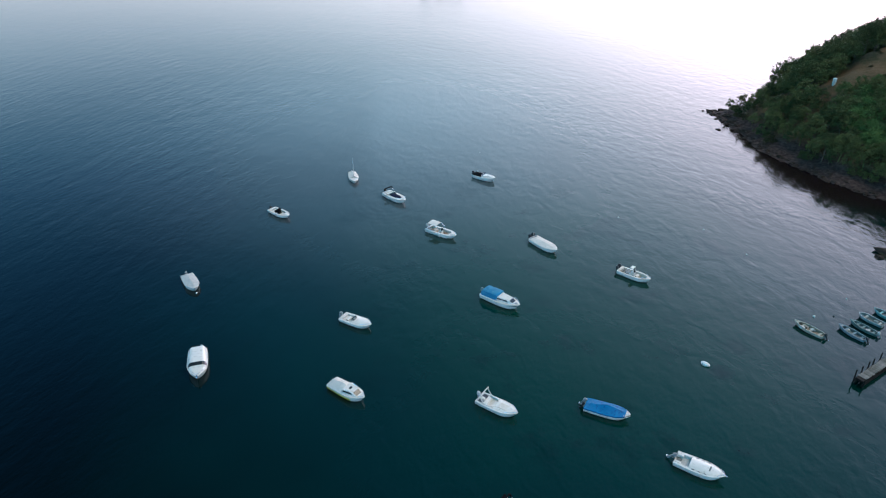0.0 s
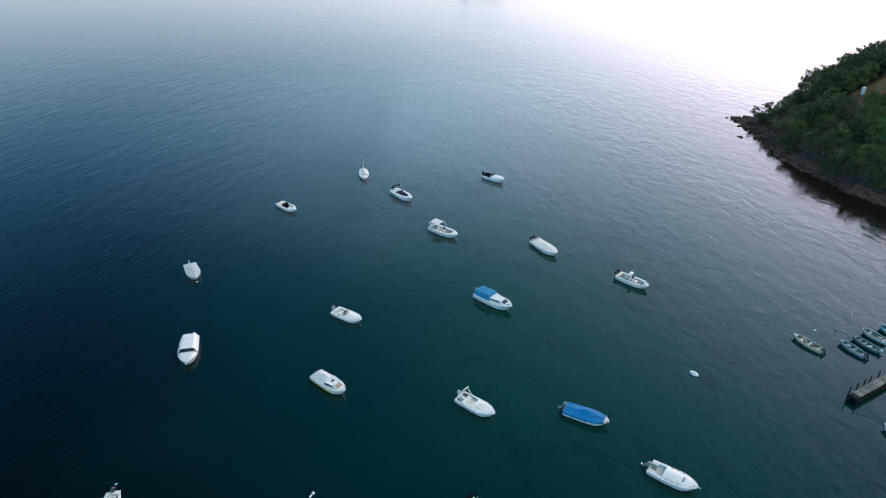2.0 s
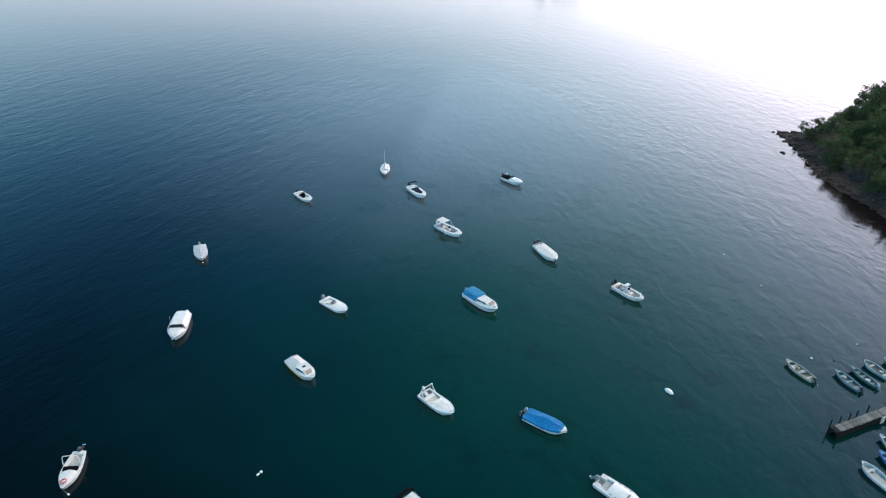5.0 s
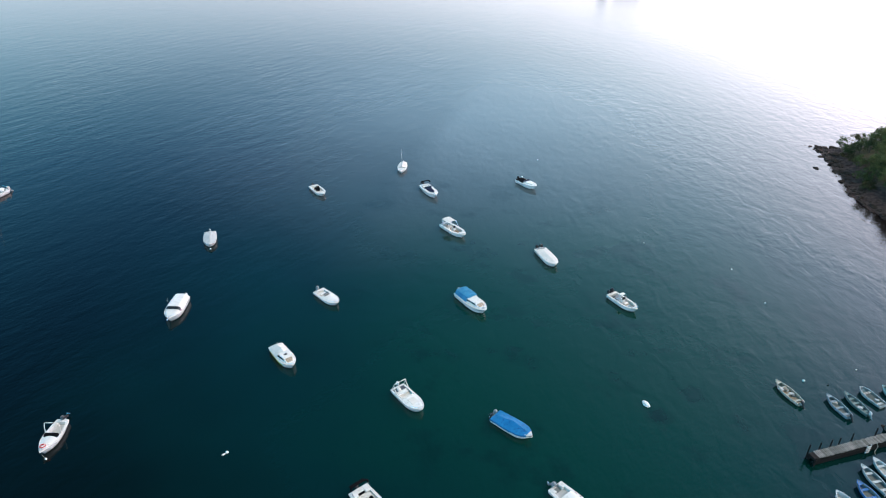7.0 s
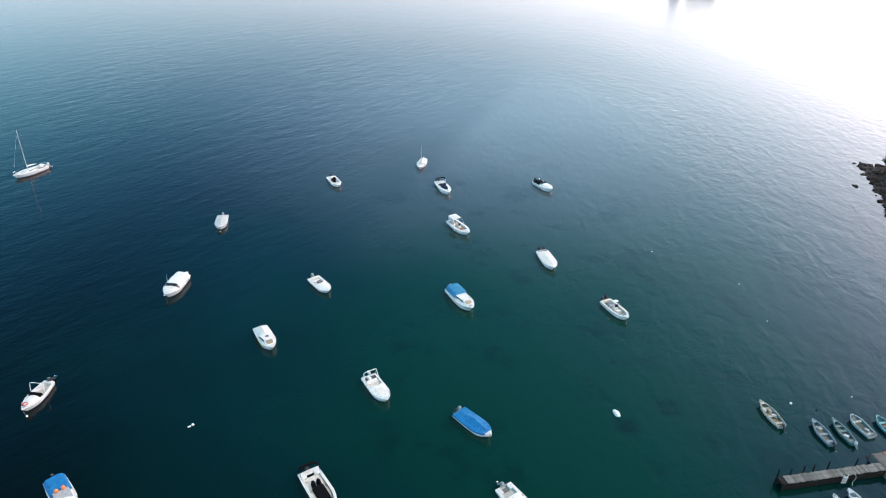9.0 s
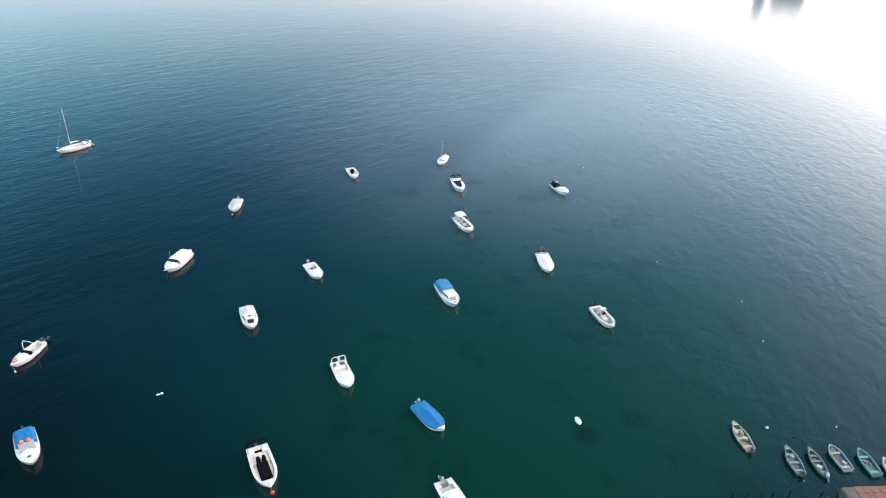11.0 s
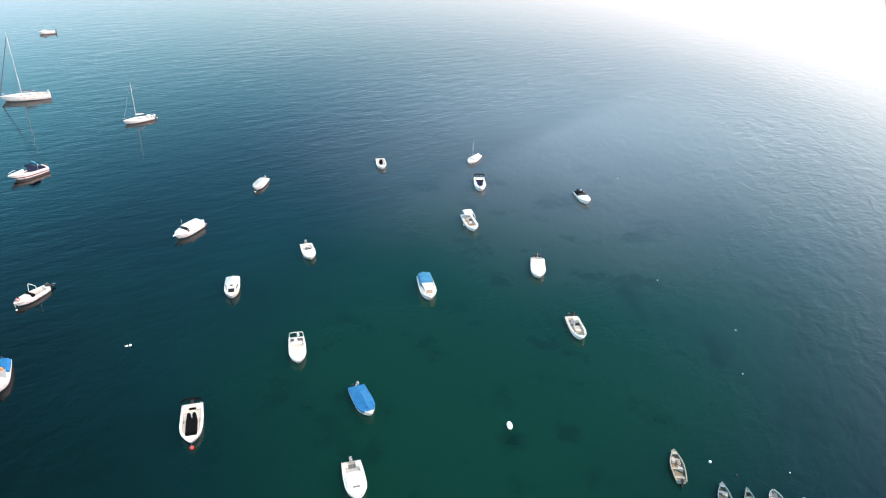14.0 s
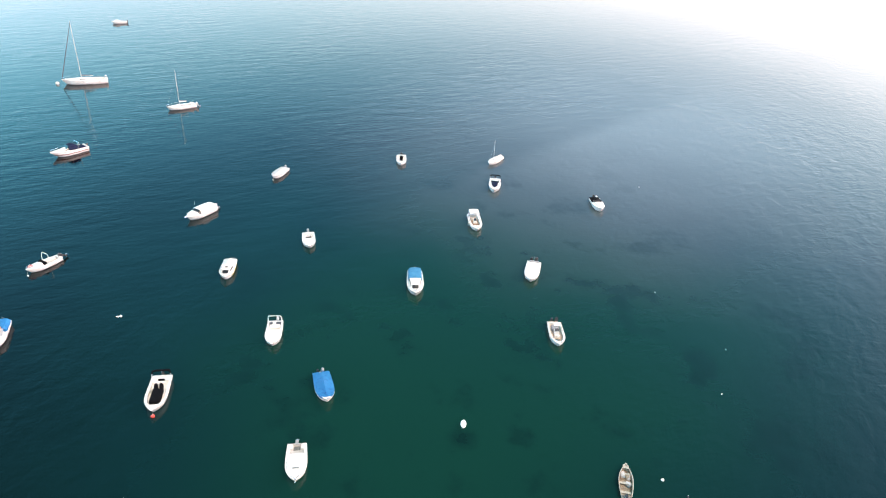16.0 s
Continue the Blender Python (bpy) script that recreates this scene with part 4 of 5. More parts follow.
# ---- the moored boats, from the near shore outwards ----
f = Form(5.2, 2.1, 0.62, 0.90, 3.0)
b = boat("motorboat", "white open motorboat fully under a taut blue tarpaulin", 30.9, 72.5, -12, f, cockpit=(0.06, 0.7))
tarp(b, f, 0.0, 0.90, CLOTH_BLUE, [(0.0, 0.03), (0.06, 0.05), (0.14, 0.18), (0.3, 0.34), (0.46, 0.62), (0.52, 0.60), (0.7, 0.36), (0.90, 0.04)], "blue tarpaulin pitched over a ridge", sag=0.75, over=0.05, drop=0.20, n=34)
outboard(b, f, MOTOR_GREY, 30, 0.25, 1.0)
outboard(b, f, MOTOR_BLACK, 20, -0.35, 0.75)
part("rubbing_strake", rim_bm(f, 0.03, -0.22), TUBE_WHITE, b)
bow_rail(b, f, 0.86, 0.16)

f = Form(6.1, 2.3, 0.72, 0.88, 2.9)
b = boat("cabin_boat", "white cabin boat with dark windows and a light blue aft canopy", 16.49, 91.2, -26, f, k=0.97, cockpit=(0.05, 0.5), stripe=(NAVY_PAINT, 0.62, 0.74), rim=TUBE_WHITE)
cabin(b, f, 0.42, 0.88, 0.50, 0.86, 0.75, 0.05, side_panes=2, top_w=0.84)
rows = [[(f.x(s), y * 0.90, f.zs(s) + z * k + 0.035 * noise.noise((s * 14, y * 3.3, 0))) for y, z in ((-1.06, 0.0), (-1.03, 0.45), (-0.92, 0.80), (-0.5, 0.88), (0, 0.91), (0.5, 0.88), (0.92, 0.80), (1.03, 0.45), (1.06, 0.0))] for s, k in ((0.03, 0.55), (0.05, 0.86), (0.12, 0.96), (0.18, 0.90), (0.245, 0.99), (0.31, 0.92), (0.38, 1.0), (0.45, 0.98), (0.465, 0.80))]
canopy = part("canopy", grid_mesh(rows, cap=True), CLOTH_SKY, b, "light blue canvas aft canopy")
for s in (0.12, 0.245, 0.38):
    part("seam", tube([(f.x(s), y * 0.905, f.zs(s) + z * 0.985) for y, z in ((-1.05, 0.1), (-1.03, 0.45), (-0.92, 0.81), (-0.5, 0.895), (0, 0.925), (0.5, 0.895), (0.92, 0.81), (1.03, 0.45), (1.05, 0.1))], 0.022, 5), CLOTH_SKY, canopy)
hatch(b, f, 0.9, 0.36, 0.3)
bow_rail(b, f, 0.72, 0.3)
outboard(b, f, MOTOR_GREY, 0)

f = Form(5.2, 2.05, 0.62, 0.92, 3.1)
b = boat("motorboat", "white motorboat with a white arch over a dark engine well", 19.15, 70.5, -23, f, cockpit=(0.04, 0.44), side_w=0.18, sole=0.40, floor=CREAM_PALE, rim=TUBE_WHITE)
arch_top = hoop(b, f, 0.10, 1.35, TUBE_WHITE, 0.05, -0.25, foot=0.75, label="white arch over the stern")
for sg in (1, -1):
    part("brace", tube([(f.x(0.02), sg * f.hb(0.02) * 0.92, f.zs(0)), (f.x(0.10) + 0.1, sg * f.hb(0.1) * 0.88, f.zs(0.1) + 1.1)], 0.03, 6), TUBE_WHITE, arch_top)
part("engine_well", block((f.x(0.01), f.x(0.17), -0.80, 0.80), (f.x(0.01), f.x(0.17), -0.78, 0.78), 0.03, 0.43, 0.58), SAIL_DARK, b, "dark engine well")
part("engine_cover", block((f.x(0.06), f.x(0.17), -0.35, 0.12), (f.x(0.07), f.x(0.16), -0.28, 0.06), 0.07, 0.55, 0.88, 3), TUBE_WHITE, b, "white engine cover")
part("foredeck_cushion", block((f.x(0.52), f.x(0.80), -0.58, 0.58), (f.x(0.54), f.x(0.78), -0.5, 0.5), 0.06, f.zs(0.6) + 0.02, f.zs(0.6) + 0.13, 3), CREAM_PALE, b, "cream sunbathing cushion")
part("raised_deck", grid_mesh([[(f.x(s), y * f.hb(s) * 0.84, f.zs(s) + 0.02 + h * (1 - y ** 4)) for y in (-1, -0.9, -0.6, 0, 0.6, 0.9, 1)] for s, h in ((0.45, 0.06), (0.55, 0.08), (0.75, 0.07), (0.9, 0.03))]), WHITE, b)
bench(b, f.x(0.40), 1.1, WHITE, 0.3, 0.4, 0.14)
bench(b, f.x(0.24), 1.4, WHITE, 0.40, 0.4, 0.22, back=0.12)
part("coaming", tube(arc([(f.x(0.16), 0.82, f.zs(0.2) + 0.05), (f.x(0.38), 0.82, f.zs(0.4) + 0.06), (f.x(0.455), 0.5, f.zs(0.45) + 0.08), (f.x(0.47), 0, f.zs(0.46) + 0.09), (f.x(0.455), -0.5, f.zs(0.45) + 0.08), (f.x(0.38), -0.82, f.zs(0.4) + 0.06), (f.x(0.16), -0.82, f.zs(0.2) + 0.05)], 4), 0.05, 7), WHITE, b)
outboard(b, f, MOTOR_PALE, 0, 0.25)
bow_rail(b, f, 0.72, 0.16)

f = Form(5.3, 2.05, 0.66, 0.90, 3.0)
b = boat("cabin_boat", "white cabin boat with a yellow hull and white aft tarpaulin", 2.25, 69.2, -24, f, cockpit=(0.05, 0.4), rim=TUBE_WHITE)
part("yellow_side", joined(band_bm(f, 0.02, 0.28, 0.0, 0.74), band_bm(f, 0.281, 0.7, 0.0, 0.74)), YELLOW, b, "yellow painted topside")
cuddy, _ = cabin(b, f, 0.46, 0.90, 0.50, 0.95, 0.85, 0.04, side_panes=1, top_w=0.86)
hatch(b, f, 0.60, 0.42, 0.30, f.zs(0.68) + 0.51, GLASS, "small dark roof hatch")
for sg in (1, -1):
    part("grab_rail", tube([(f.x(0.50), sg * 0.66, f.zs(0.68) + 0.48), (f.x(0.52), sg * 0.66, f.zs(0.68) + 0.58), (f.x(0.68), sg * 0.62, f.zs(0.68) + 0.58), (f.x(0.70), sg * 0.62, f.zs(0.68) + 0.48)], 0.016, 5), STEEL, cuddy)
tarp(b, f, 0.0, 0.50, CLOTH_WHITE, [(0.0, 0.16), (0.10, 0.52), (0.2, 0.56), (0.34, 0.74), (0.44, 0.66), (0.50, 0.50)], "white tarpaulin pitched over the cockpit", sag=-0.35, drop=0.20)
part("tie_line", tube([(f.x(0.06), 0, f.zs(0.1) + 0.45), (f.x(0.0) - 0.3, 0.5, f.zs(0) + 0.1)], 0.014, 5), ROPE, b)
bow_rail(b, f, 0.88, 0.2)

f = Form(4.85, 2.0, 0.55, 0.92, 3.2)
b = boat("motorboat", "white motorboat with a small dark-topped console and grey outboard", -1.15, 82.2, -17, f, cockpit=(0.1, 0.40), side_w=0.26, sole=0.3, floor=DECK, rim=TUBE_WHITE)
part("raised_deck", grid_mesh([[(f.x(s), y * f.hb(s) * 0.82, f.zs(s) + 0.03 + h * (1 - y * y)) for y in (-1, -0.8, -0.5, 0, 0.5, 0.8, 1)] for s, h in ((0.41, 0.12), (0.55, 0.16), (0.7, 0.14), (0.85, 0.08), (0.94, 0.02))]), WHITE, b)
part("dash", block((f.x(0.37), f.x(0.48), -0.46, 0.46), (f.x(0.39), f.x(0.46), -0.40, 0.40), 0.04, 0.4, f.zs(0.4) + 0.42), GLASS, b, "dark dashboard cover")
part("windscreen", tube(arc([(f.x(0.40), 0.55, f.zs(0.4) + 0.05), (f.x(0.47), 0.42, f.zs(0.4) + 0.46), (f.x(0.485), 0, f.zs(0.4) + 0.50), (f.x(0.47), -0.42, f.zs(0.4) + 0.46), (f.x(0.40), -0.55, f.zs(0.4) + 0.05)], 4), 0.03, 6), TUBE_WHITE, b, "white screen frame")
bench(b, f.x(0.24), 0.9, WHITE, 0.4, 0.3, 0.26)
outboard(b, f, MOTOR_GREY, 20, 0, 1.2)
bow_rail(b, f, 0.7, 0.22)

f = Form(5.7, 2.45, 0.78, 0.90, 2.5, 0.2)
b = boat("cabin_cruiser", "white cabin cruiser with a long hardtop and dark windscreen", -16.6, 69.61, -61, f, cockpit=(0.02, 0.1), rim=TUBE_WHITE)


def smooth_house(s_list, lift=0.0, spread=0.95, power=7):
    """A smooth moulded superstructure: rounded sections along the hull."""
    table = ((0.02, 0.54), (0.10, 0.60), (0.40, 0.66), (0.58, 0.62), (0.69, 0.32), (0.78, 0.22), (0.88, 0.12), (0.95, 0.02))
    rows = []
    for s in s_list:
        h = float(np.interp(s, [a for a, _ in table], [c for _, c in table]))
        rows.append([(f.x(s), y * f.hb(s) * spread, f.zs(s) + 0.01 + lift + h * (1 - abs(y) ** power)) for y in (-1, -0.97, -0.9, -0.75, -0.5, -0.25, 0, 0.25, 0.5, 0.75, 0.9, 0.97, 1)])
    return grid_mesh(rows)


house_top = smooth_house((0.02, 0.1, 0.2, 0.3, 0.4, 0.5, 0.55, 0.58, 0.61, 0.65, 0.69, 0.75, 0.82, 0.88, 0.95))
house_top.verts.ensure_lookup_table()
house_top.faces.new([house_top.verts[k] for k in range(13)])
superstructure = part("hardtop", house_top, WHITE, b, "long white moulded hardtop")
part("windscreen", smooth_house((0.60, 0.615, 0.635, 0.655, 0.68), 0.014, 0.955), GLASS, superstructure, "dark wrap-round windscreen")
bow_rail(b, f, 0.8, 0.26)
part("anchor_roller", block((f.x(0.97), f.x(1.0) + 0.35, -0.1, 0.1), (f.x(0.97), f.x(1.0) + 0.3, -0.07, 0.07), 0.02, f.zs(1.0) - 0.05, f.zs(1.0) + 0.06), STEEL, b)
part("aerial", tube([(f.x(0.56), -0.75, f.zs(0.5) + 0.3), (f.x(0.54), -0.8, f.zs(0.5) + 1.7)], 0.014, 5), TUBE_WHITE, b)
outboard(b, f, MOTOR_PALE, 30, 0.55)

f = Form(5.2, 2.15, 0.6, 0.88, 2.8)
b = boat("motorboat", "white motorboat under a light grey fitted cover", -27.0, 85.85, -45, f, k=0.9, cockpit=(0.06, 0.7), rim=SKIFF_WHITE)
tarp(b, f, 0.02, 0.95, CLOTH_GREY, [(0.02, 0.12), (0.35, 0.3), (0.55, 0.34), (0.95, 0.06)], "light grey fitted cover", sag=0.15)
outboard(b, f, MOTOR_GREY, 30)
mooring(-25.2, 84.1, 0.11, BUOY_WHITE, "small white buoy at the bow of a covered boat", None)

f = Form(5.7, 2.1, 0.62, 0.90, 2.9)
b = boat("motorboat", "white open motorboat with a white sun top and tan floor", 4.39, 108.4, -23, f, k=0.97, cockpit=(0.06, 0.78), side_w=0.34, sole=0.22, floor=TAN, rim=TUBE_WHITE)
sun_top(b, f, 0.08, 0.38, 1.15, CLOTH_WHITE, legs=((0.2, 0.10), (0.52, 0.37)), w=0.78, label="flat white sun top")
console(b, f, 0.47, DECK, 0.6, 0.7, 0.22)
bench(b, f.x(0.30), 0.95, CREAM, 0.4, 0.22, 0.36, back=0.25)
for sg in (0.24, -0.24):
    bench(b, f.x(0.56), 0.34, TAN, 0.4, 0.22, 0.3, y=sg, name="bow_seat")
bench(b, f.x(0.71), 0.8, CREAM, 0.35, 0.22, 0.24, name="bow_cushion")
outboard(b, f, MOTOR_PALE, 0)
bow_rail(b, f, 0.84, 0.2)
part("fender", ball(0.1, 0.1, 0.28, (0.2, -1.14, 0.35), 8, 7), BUOY_WHITE, b)

f = Form(5.6, 2.15, 0.62, 0.92, 3.0)
b = boat("motorboat", "white motorboat under a white fitted cover with twin black outboards", 20.84, 107.95, -42, f, k=0.97, cockpit=(0.06, 0.7), rim=TUBE_WHITE)
tarp(b, f, 0.06, 0.97, CLOTH_WHITE, [(0.06, 0.08), (0.3, 0.22), (0.5, 0.28), (0.97, 0.05)], "white fitted cover", sag=0.1)
outboard(b, f, MOTOR_BLACK, 5, 0.3, 1.4)
outboard(b, f, MOTOR_BLACK, 15, -0.45, 1.2)
part("stern_gear", block((f.x(0.0) - 0.05, f.x(0.05), -0.75, 0.75), (f.x(0.0), f.x(0.05), -0.7, 0.7), 0.04, f.zs(0), f.zs(0) + 0.2), CUSHION, b)
part("aerial", tube([(f.x(0.05), -0.1, f.zs(0.1)), (f.x(0.03), -0.1, f.zs(0.1) + 1.1)], 0.012, 5), TUBE_WHITE, b)

f = Form(5.1, 1.95, 0.58, 0.9, 2.8)
b = boat("motorboat", "white open motorboat with a console, tall arch and black outboard", 34.39, 101.95, -29, f, k=0.97, deck_mat=CREAM_PALE, cockpit=(0.08, 0.86), side_w=0.24, sole=0.22, floor=CREAM, rim=LINER)
console(b, f, 0.45, DECK, 0.7, 0.75, 0.22)
sun_top(b, f, 0.36, 0.46, 1.05, TUBE_WHITE, legs=((0.40, 0.38), (0.44, 0.45)), w=0.42, label="narrow white hardtop over the console", crown=0.03)
bench(b, f.x(0.28), 0.9, CUSHION, 0.4, 0.22, 0.4, back=0.25)
bench(b, f.x(0.70), 0.66, BILGE, 0.5, 0.22, 0.1, name="bow_recess_mat")
bench(b, f.x(0.58), 0.75, CREAM_PALE, 0.4, 0.22, 0.4, name="bow_seat")
bench(b, f.x(0.13), 0.9, BILGE, 0.2, 0.22, 0.3, name="stern_locker")
outboard(b, f, MOTOR_BLACK, 20, 0.3, 1.3)
outboard(b, f, MOTOR_BLACK, 0, -0.3, 1.0)
bow_rail(b, f, 0.74, 0.26)

f = Form(5.6, 2.1, 0.66, 0.88, 2.7)
b = boat("motorboat", "white bowrider with a dark blue cockpit cover and folded black top", -6.56, 119.35, -35, f, k=0.97, cockpit=(0.08, 0.34), side_w=0.24, sole=0.25, rim=TUBE_WHITE)
folded_top(b, f, 0.2, 0.95, CLOTH_BLACK, 0.45)
part("cockpit_cover", block((f.x(0.35), f.x(0.66), -0.6, 0.6), (f.x(0.37), f.x(0.64), -0.52, 0.52), 0.06, f.zs(0.5) - 0.04, f.zs(0.5) + 0.16, 3), CLOTH_NAVY, b, "dark blue cockpit cover")
part("windscreen", plate([(f.x(0.37), -0.74, f.zs(0.4)), (f.x(0.37), 0.74, f.zs(0.4)), (f.x(0.34), 0.68, f.zs(0.4) + 0.34), (f.x(0.34), -0.68, f.zs(0.4) + 0.34)], 0.02), GLASS, b)
bench(b, f.x(0.16), 1.3, WHITE, 0.4, 0.25, 0.4, back=0.1)
bench(b, f.x(0.27), 1.3, CLOTH_NAVY, 0.4, 0.25, 0.3)
part("cover_nose", plate([(f.x(0.65), -0.5, f.zs(0.6) + 0.10), (f.x(0.79), -0.12, f.zs(0.75) + 0.05), (f.x(0.79), 0.12, f.zs(0.75) + 0.05), (f.x(0.65), 0.5, f.zs(0.6) + 0.10)], 0.05, 0.012), CLOTH_NAVY, b, "dark blue cover laced over the bow well")
outboard(b, f, MOTOR_BLACK, 0)
bow_rail(b, f, 0.7, 0.24)

f = Form(4.9, 2.0, 0.66, 0.9, 2.8)
b = boat("motorboat", "white motorboat with a closed foredeck and black aft cover", 7.39, 131.7, -24, f, k=0.97, cockpit=(0.05, 0.36), rim=TUBE_WHITE)
tarp(b, f, 0.0, 0.43, CLOTH_BLACK, [(0.0, 0.12), (0.2, 0.3), (0.36, 0.4), (0.43, 0.3)], "black canvas cover over the cockpit", sag=0.1, over=0.0, drop=0.03)
cabin(b, f, 0.42, 0.95, 0.22, 0.86, 0.7, 0.02, side_panes=0, screen=False, top_w=0.78, name="foredeck_trunk")
part("windscreen", plate([(f.x(0.5), -0.74, f.zs(0.5) + 0.18), (f.x(0.5), 0.74, f.zs(0.5) + 0.18), (f.x(0.42), 0.68, f.zs(0.5) + 0.45), (f.x(0.42), -0.68, f.zs(0.5) + 0.45)], 0.02), GLASS, b)
part("stowed_buoy", ball(0.16, 0.16, 0.16, (f.x(0.12), 0.25, f.zs(0) + 0.5), 10, 8), BUOY_WHITE, b, "white buoy lying on the cover")
outboard(b, f, MOTOR_BLACK, 0)

f = Form(5.0, 1.95, 0.55, 0.9, 2.8)
b = boat("motorboat", "white open motorboat with a black-covered console and black outboard", -23.9, 109.05, -27, f, cockpit=(0.1, 0.72), side_w=0.26, sole=0.3, floor=WHITE, rim=TUBE_WHITE)
console(b, f, 0.46, None, 0.6, 0.95, 0.3, cover=CLOTH_BLACK)
bench(b, f.x(0.3), 0.7, CLOTH_BLACK, 0.35, 0.3, 0.4)
outboard(b, f, MOTOR_BLACK, 0)

f = Form(5.3, 1.9, 0.5, 0.7, 2.0)
b = boat("sailing_dinghy", "white sailing dinghy with a bare mast and pale boom cover", -16.7, 126.05, -64, f, cockpit=(0.1, 0.55), side_w=0.24, sole=0.15, category="sailing boat", rim=TUBE_WHITE)
tarp(b, f, 0.03, 0.62, CLOTH_WHITE, [(0.03, 0.3), (0.62, 0.34)], "white boom tent", sag=0.2, drop=0.1)
part("mast", tube([(f.x(0.62), 0, 0.5), (f.x(0.62), 0, 4.8)], 0.045, 8, 0.03), ALLOY, b, "bare pale alloy mast")
part("boom", tube([(f.x(0.62), 0, 1.0), (f.x(0.05), 0, 0.98)], 0.05, 7), ALLOY, b)
for tip, nm in (((f.x(0.98), 0, 0.7), "forestay"), ((f.x(0.55), 0.85, 0.55), "shroud"), ((f.x(0.55), -0.85, 0.55), "shroud")):
    part(nm, tube([(f.x(0.62), 0, 4.2), tip], 0.004, 4), STEEL, b)

f = Form(5.4, 1.95, 0.60, 0.66, 2.1)
b = boat("motorboat", "white motorboat with a tubular arch, black dodger and raised outboard", -9.6, 47.1, -60, f, k=0.9, cockpit=(0.08, 0.5), side_w=0.22, sole=0.12, rim=TUBE_WHITE)
rows = [[(f.x(s), y * f.hb(s) * 0.84, f.zs(s) + 0.02 + h * (1 - y * y)) for y in (-1, -0.8, -0.5, 0, 0.5, 0.8, 1)] for s, h in ((0.5, 0.24), (0.6, 0.24), (0.7, 0.2), (0.8, 0.15), (0.9, 0.06))]
part("foredeck_trunk", grid_mesh(rows), WHITE, b)
hoop(b, f, 0.42, 1.45, TUBE_WHITE, 0.045, 0.15, label="white tubular arch")
part("dodger", block((f.x(0.46), f.x(0.57), -0.84, 0.84), (f.x(0.47), f.x(0.53), -0.72, 0.72), 0.08, f.zs(0.5) + 0.05, f.zs(0.5) + 0.42, 3), CLOTH_BLACK, b, "black folded dodger")
ring_pts = [(f.x(0.86) + 0.27 * math.cos(a), 0.27 * math.sin(a), f.zs(0.86) + 0.30) for a in (2 * math.pi * k / 16 for k in range(17))]
part("lifebuoy", tube(ring_pts, 0.065, 8), BUOY_RED, b, "faded red lifebuoy")
part("rope_coil", tube([(f.x(0.86) + 0.24 * math.cos(a), 0.24 * math.sin(a), f.zs(0.86) + 0.375) for a in (2 * math.pi * k / 5 for k in range(3))], 0.03, 6), TUBE_WHITE, b)
bow_rail(b, f, 0.78, 0.3)
outboard(b, f, MOTOR_BLACK, 58, 0, 1.15)
mooring(-7.85, 45.1, 0.12, BUOY_WHITE, "small white buoy at the bow of a motorboat", (-8.45, 45.05, 0.68))

f = Form(6.0, 2.3, 0.66, 0.92, 2.7)
b = boat("motorboat", "white motorboat with black seat covers and a folded black top", 24.2, 56.25, -21, f, k=0.96, cockpit=(0.1, 0.84), side_w=0.24, sole=0.44, floor=WHITE, rim=TUBE_WHITE)
part("cockpit_cover", block((f.x(0.38), f.x(0.77), -0.6, 0.6), (f.x(0.40), f.x(0.75), -0.54, 0.54), 0.07, 0.4, 0.90, 3), CLOTH_BLACK, b, "black cover over the helm")
for sg in (0.28, -0.28):
    part("seat_cover", ball(0.36, 0.23, 0.5, (f.x(0.34), sg, 0.72), 12, 9), CLOTH_BLACK, b, "black seat cover")
for sg in (1, -1):
    part("stern_locker", block((f.x(0.0), f.x(0.15), sg * 0.68 - 0.3, sg * 0.68 + 0.3), (f.x(0.0), f.x(0.15), sg * 0.68 - 0.28, sg * 0.68 + 0.28), 0.06, 0.44, f.zs(0.05) + 0.10, 3), WHITE, b)
part("motor_well", block((f.x(0.0), f.x(0.12), -0.36, 0.36), (f.x(0.0), f.x(0.12), -0.36, 0.36), 0.03, 0.42, f.zs(0.05) + 0.03), CLOTH_BLACK, b, "dark motor well")
bench(b, f.x(0.20), 1.5, DECK, 0.3, 0.44, 0.16)
for sg in (0.84, -0.84):
    bench(b, f.x(0.42), 0.16, CUSHION, 0.5, 0.44, 0.12, name="side_locker", y=sg)
folded_top(b, f, 0.12, 0.9, CLOTH_BLACK, 0.5)
part("top_bag", block((f.x(0.0) - 0.30, f.x(0.0), -0.92, 0.92), (f.x(0.0) - 0.25, f.x(0.0) - 0.05, -0.85, 0.85), 0.07, f.zs(0) + 0.60, f.zs(0) + 0.76, 3), CLOTH_BLACK, b, "black folded top in its bag")
outboard(b, f, MOTOR_BLACK, 0)
bow_rail(b, f, 0.84, 0.2)
mooring(26.95, 55.28, 0.22, BUOY_RED, "small red buoy at the bow of a motorboat", (26.7, 55.35, 0.8))

f = Form(4.9, 2.05, 0.6, 0.88, 2.8)
b = boat("motorboat", "white motorboat with a long closed foredeck and small outboard", 39.9, 66.25, -21, f, k=0.98, cockpit=(0.0, 0.3), side_w=0.26, sole=0.28, floor=LINER, rim=TUBE_WHITE)
part("foredeck_trunk", grid_mesh([[(f.x(s), y * f.hb(s) * 0.88, f.zs(s) + 0.02 + h * (1 - abs(y) ** 3)) for y in (-1, -0.92, -0.75, -0.4, 0, 0.4, 0.75, 0.92, 1)] for s, h in ((0.30, 0.0), (0.305, 0.16), (0.45, 0.20), (0.62, 0.20), (0.78, 0.14), (0.90, 0.05))]), WHITE, b, "smooth white closed foredeck")
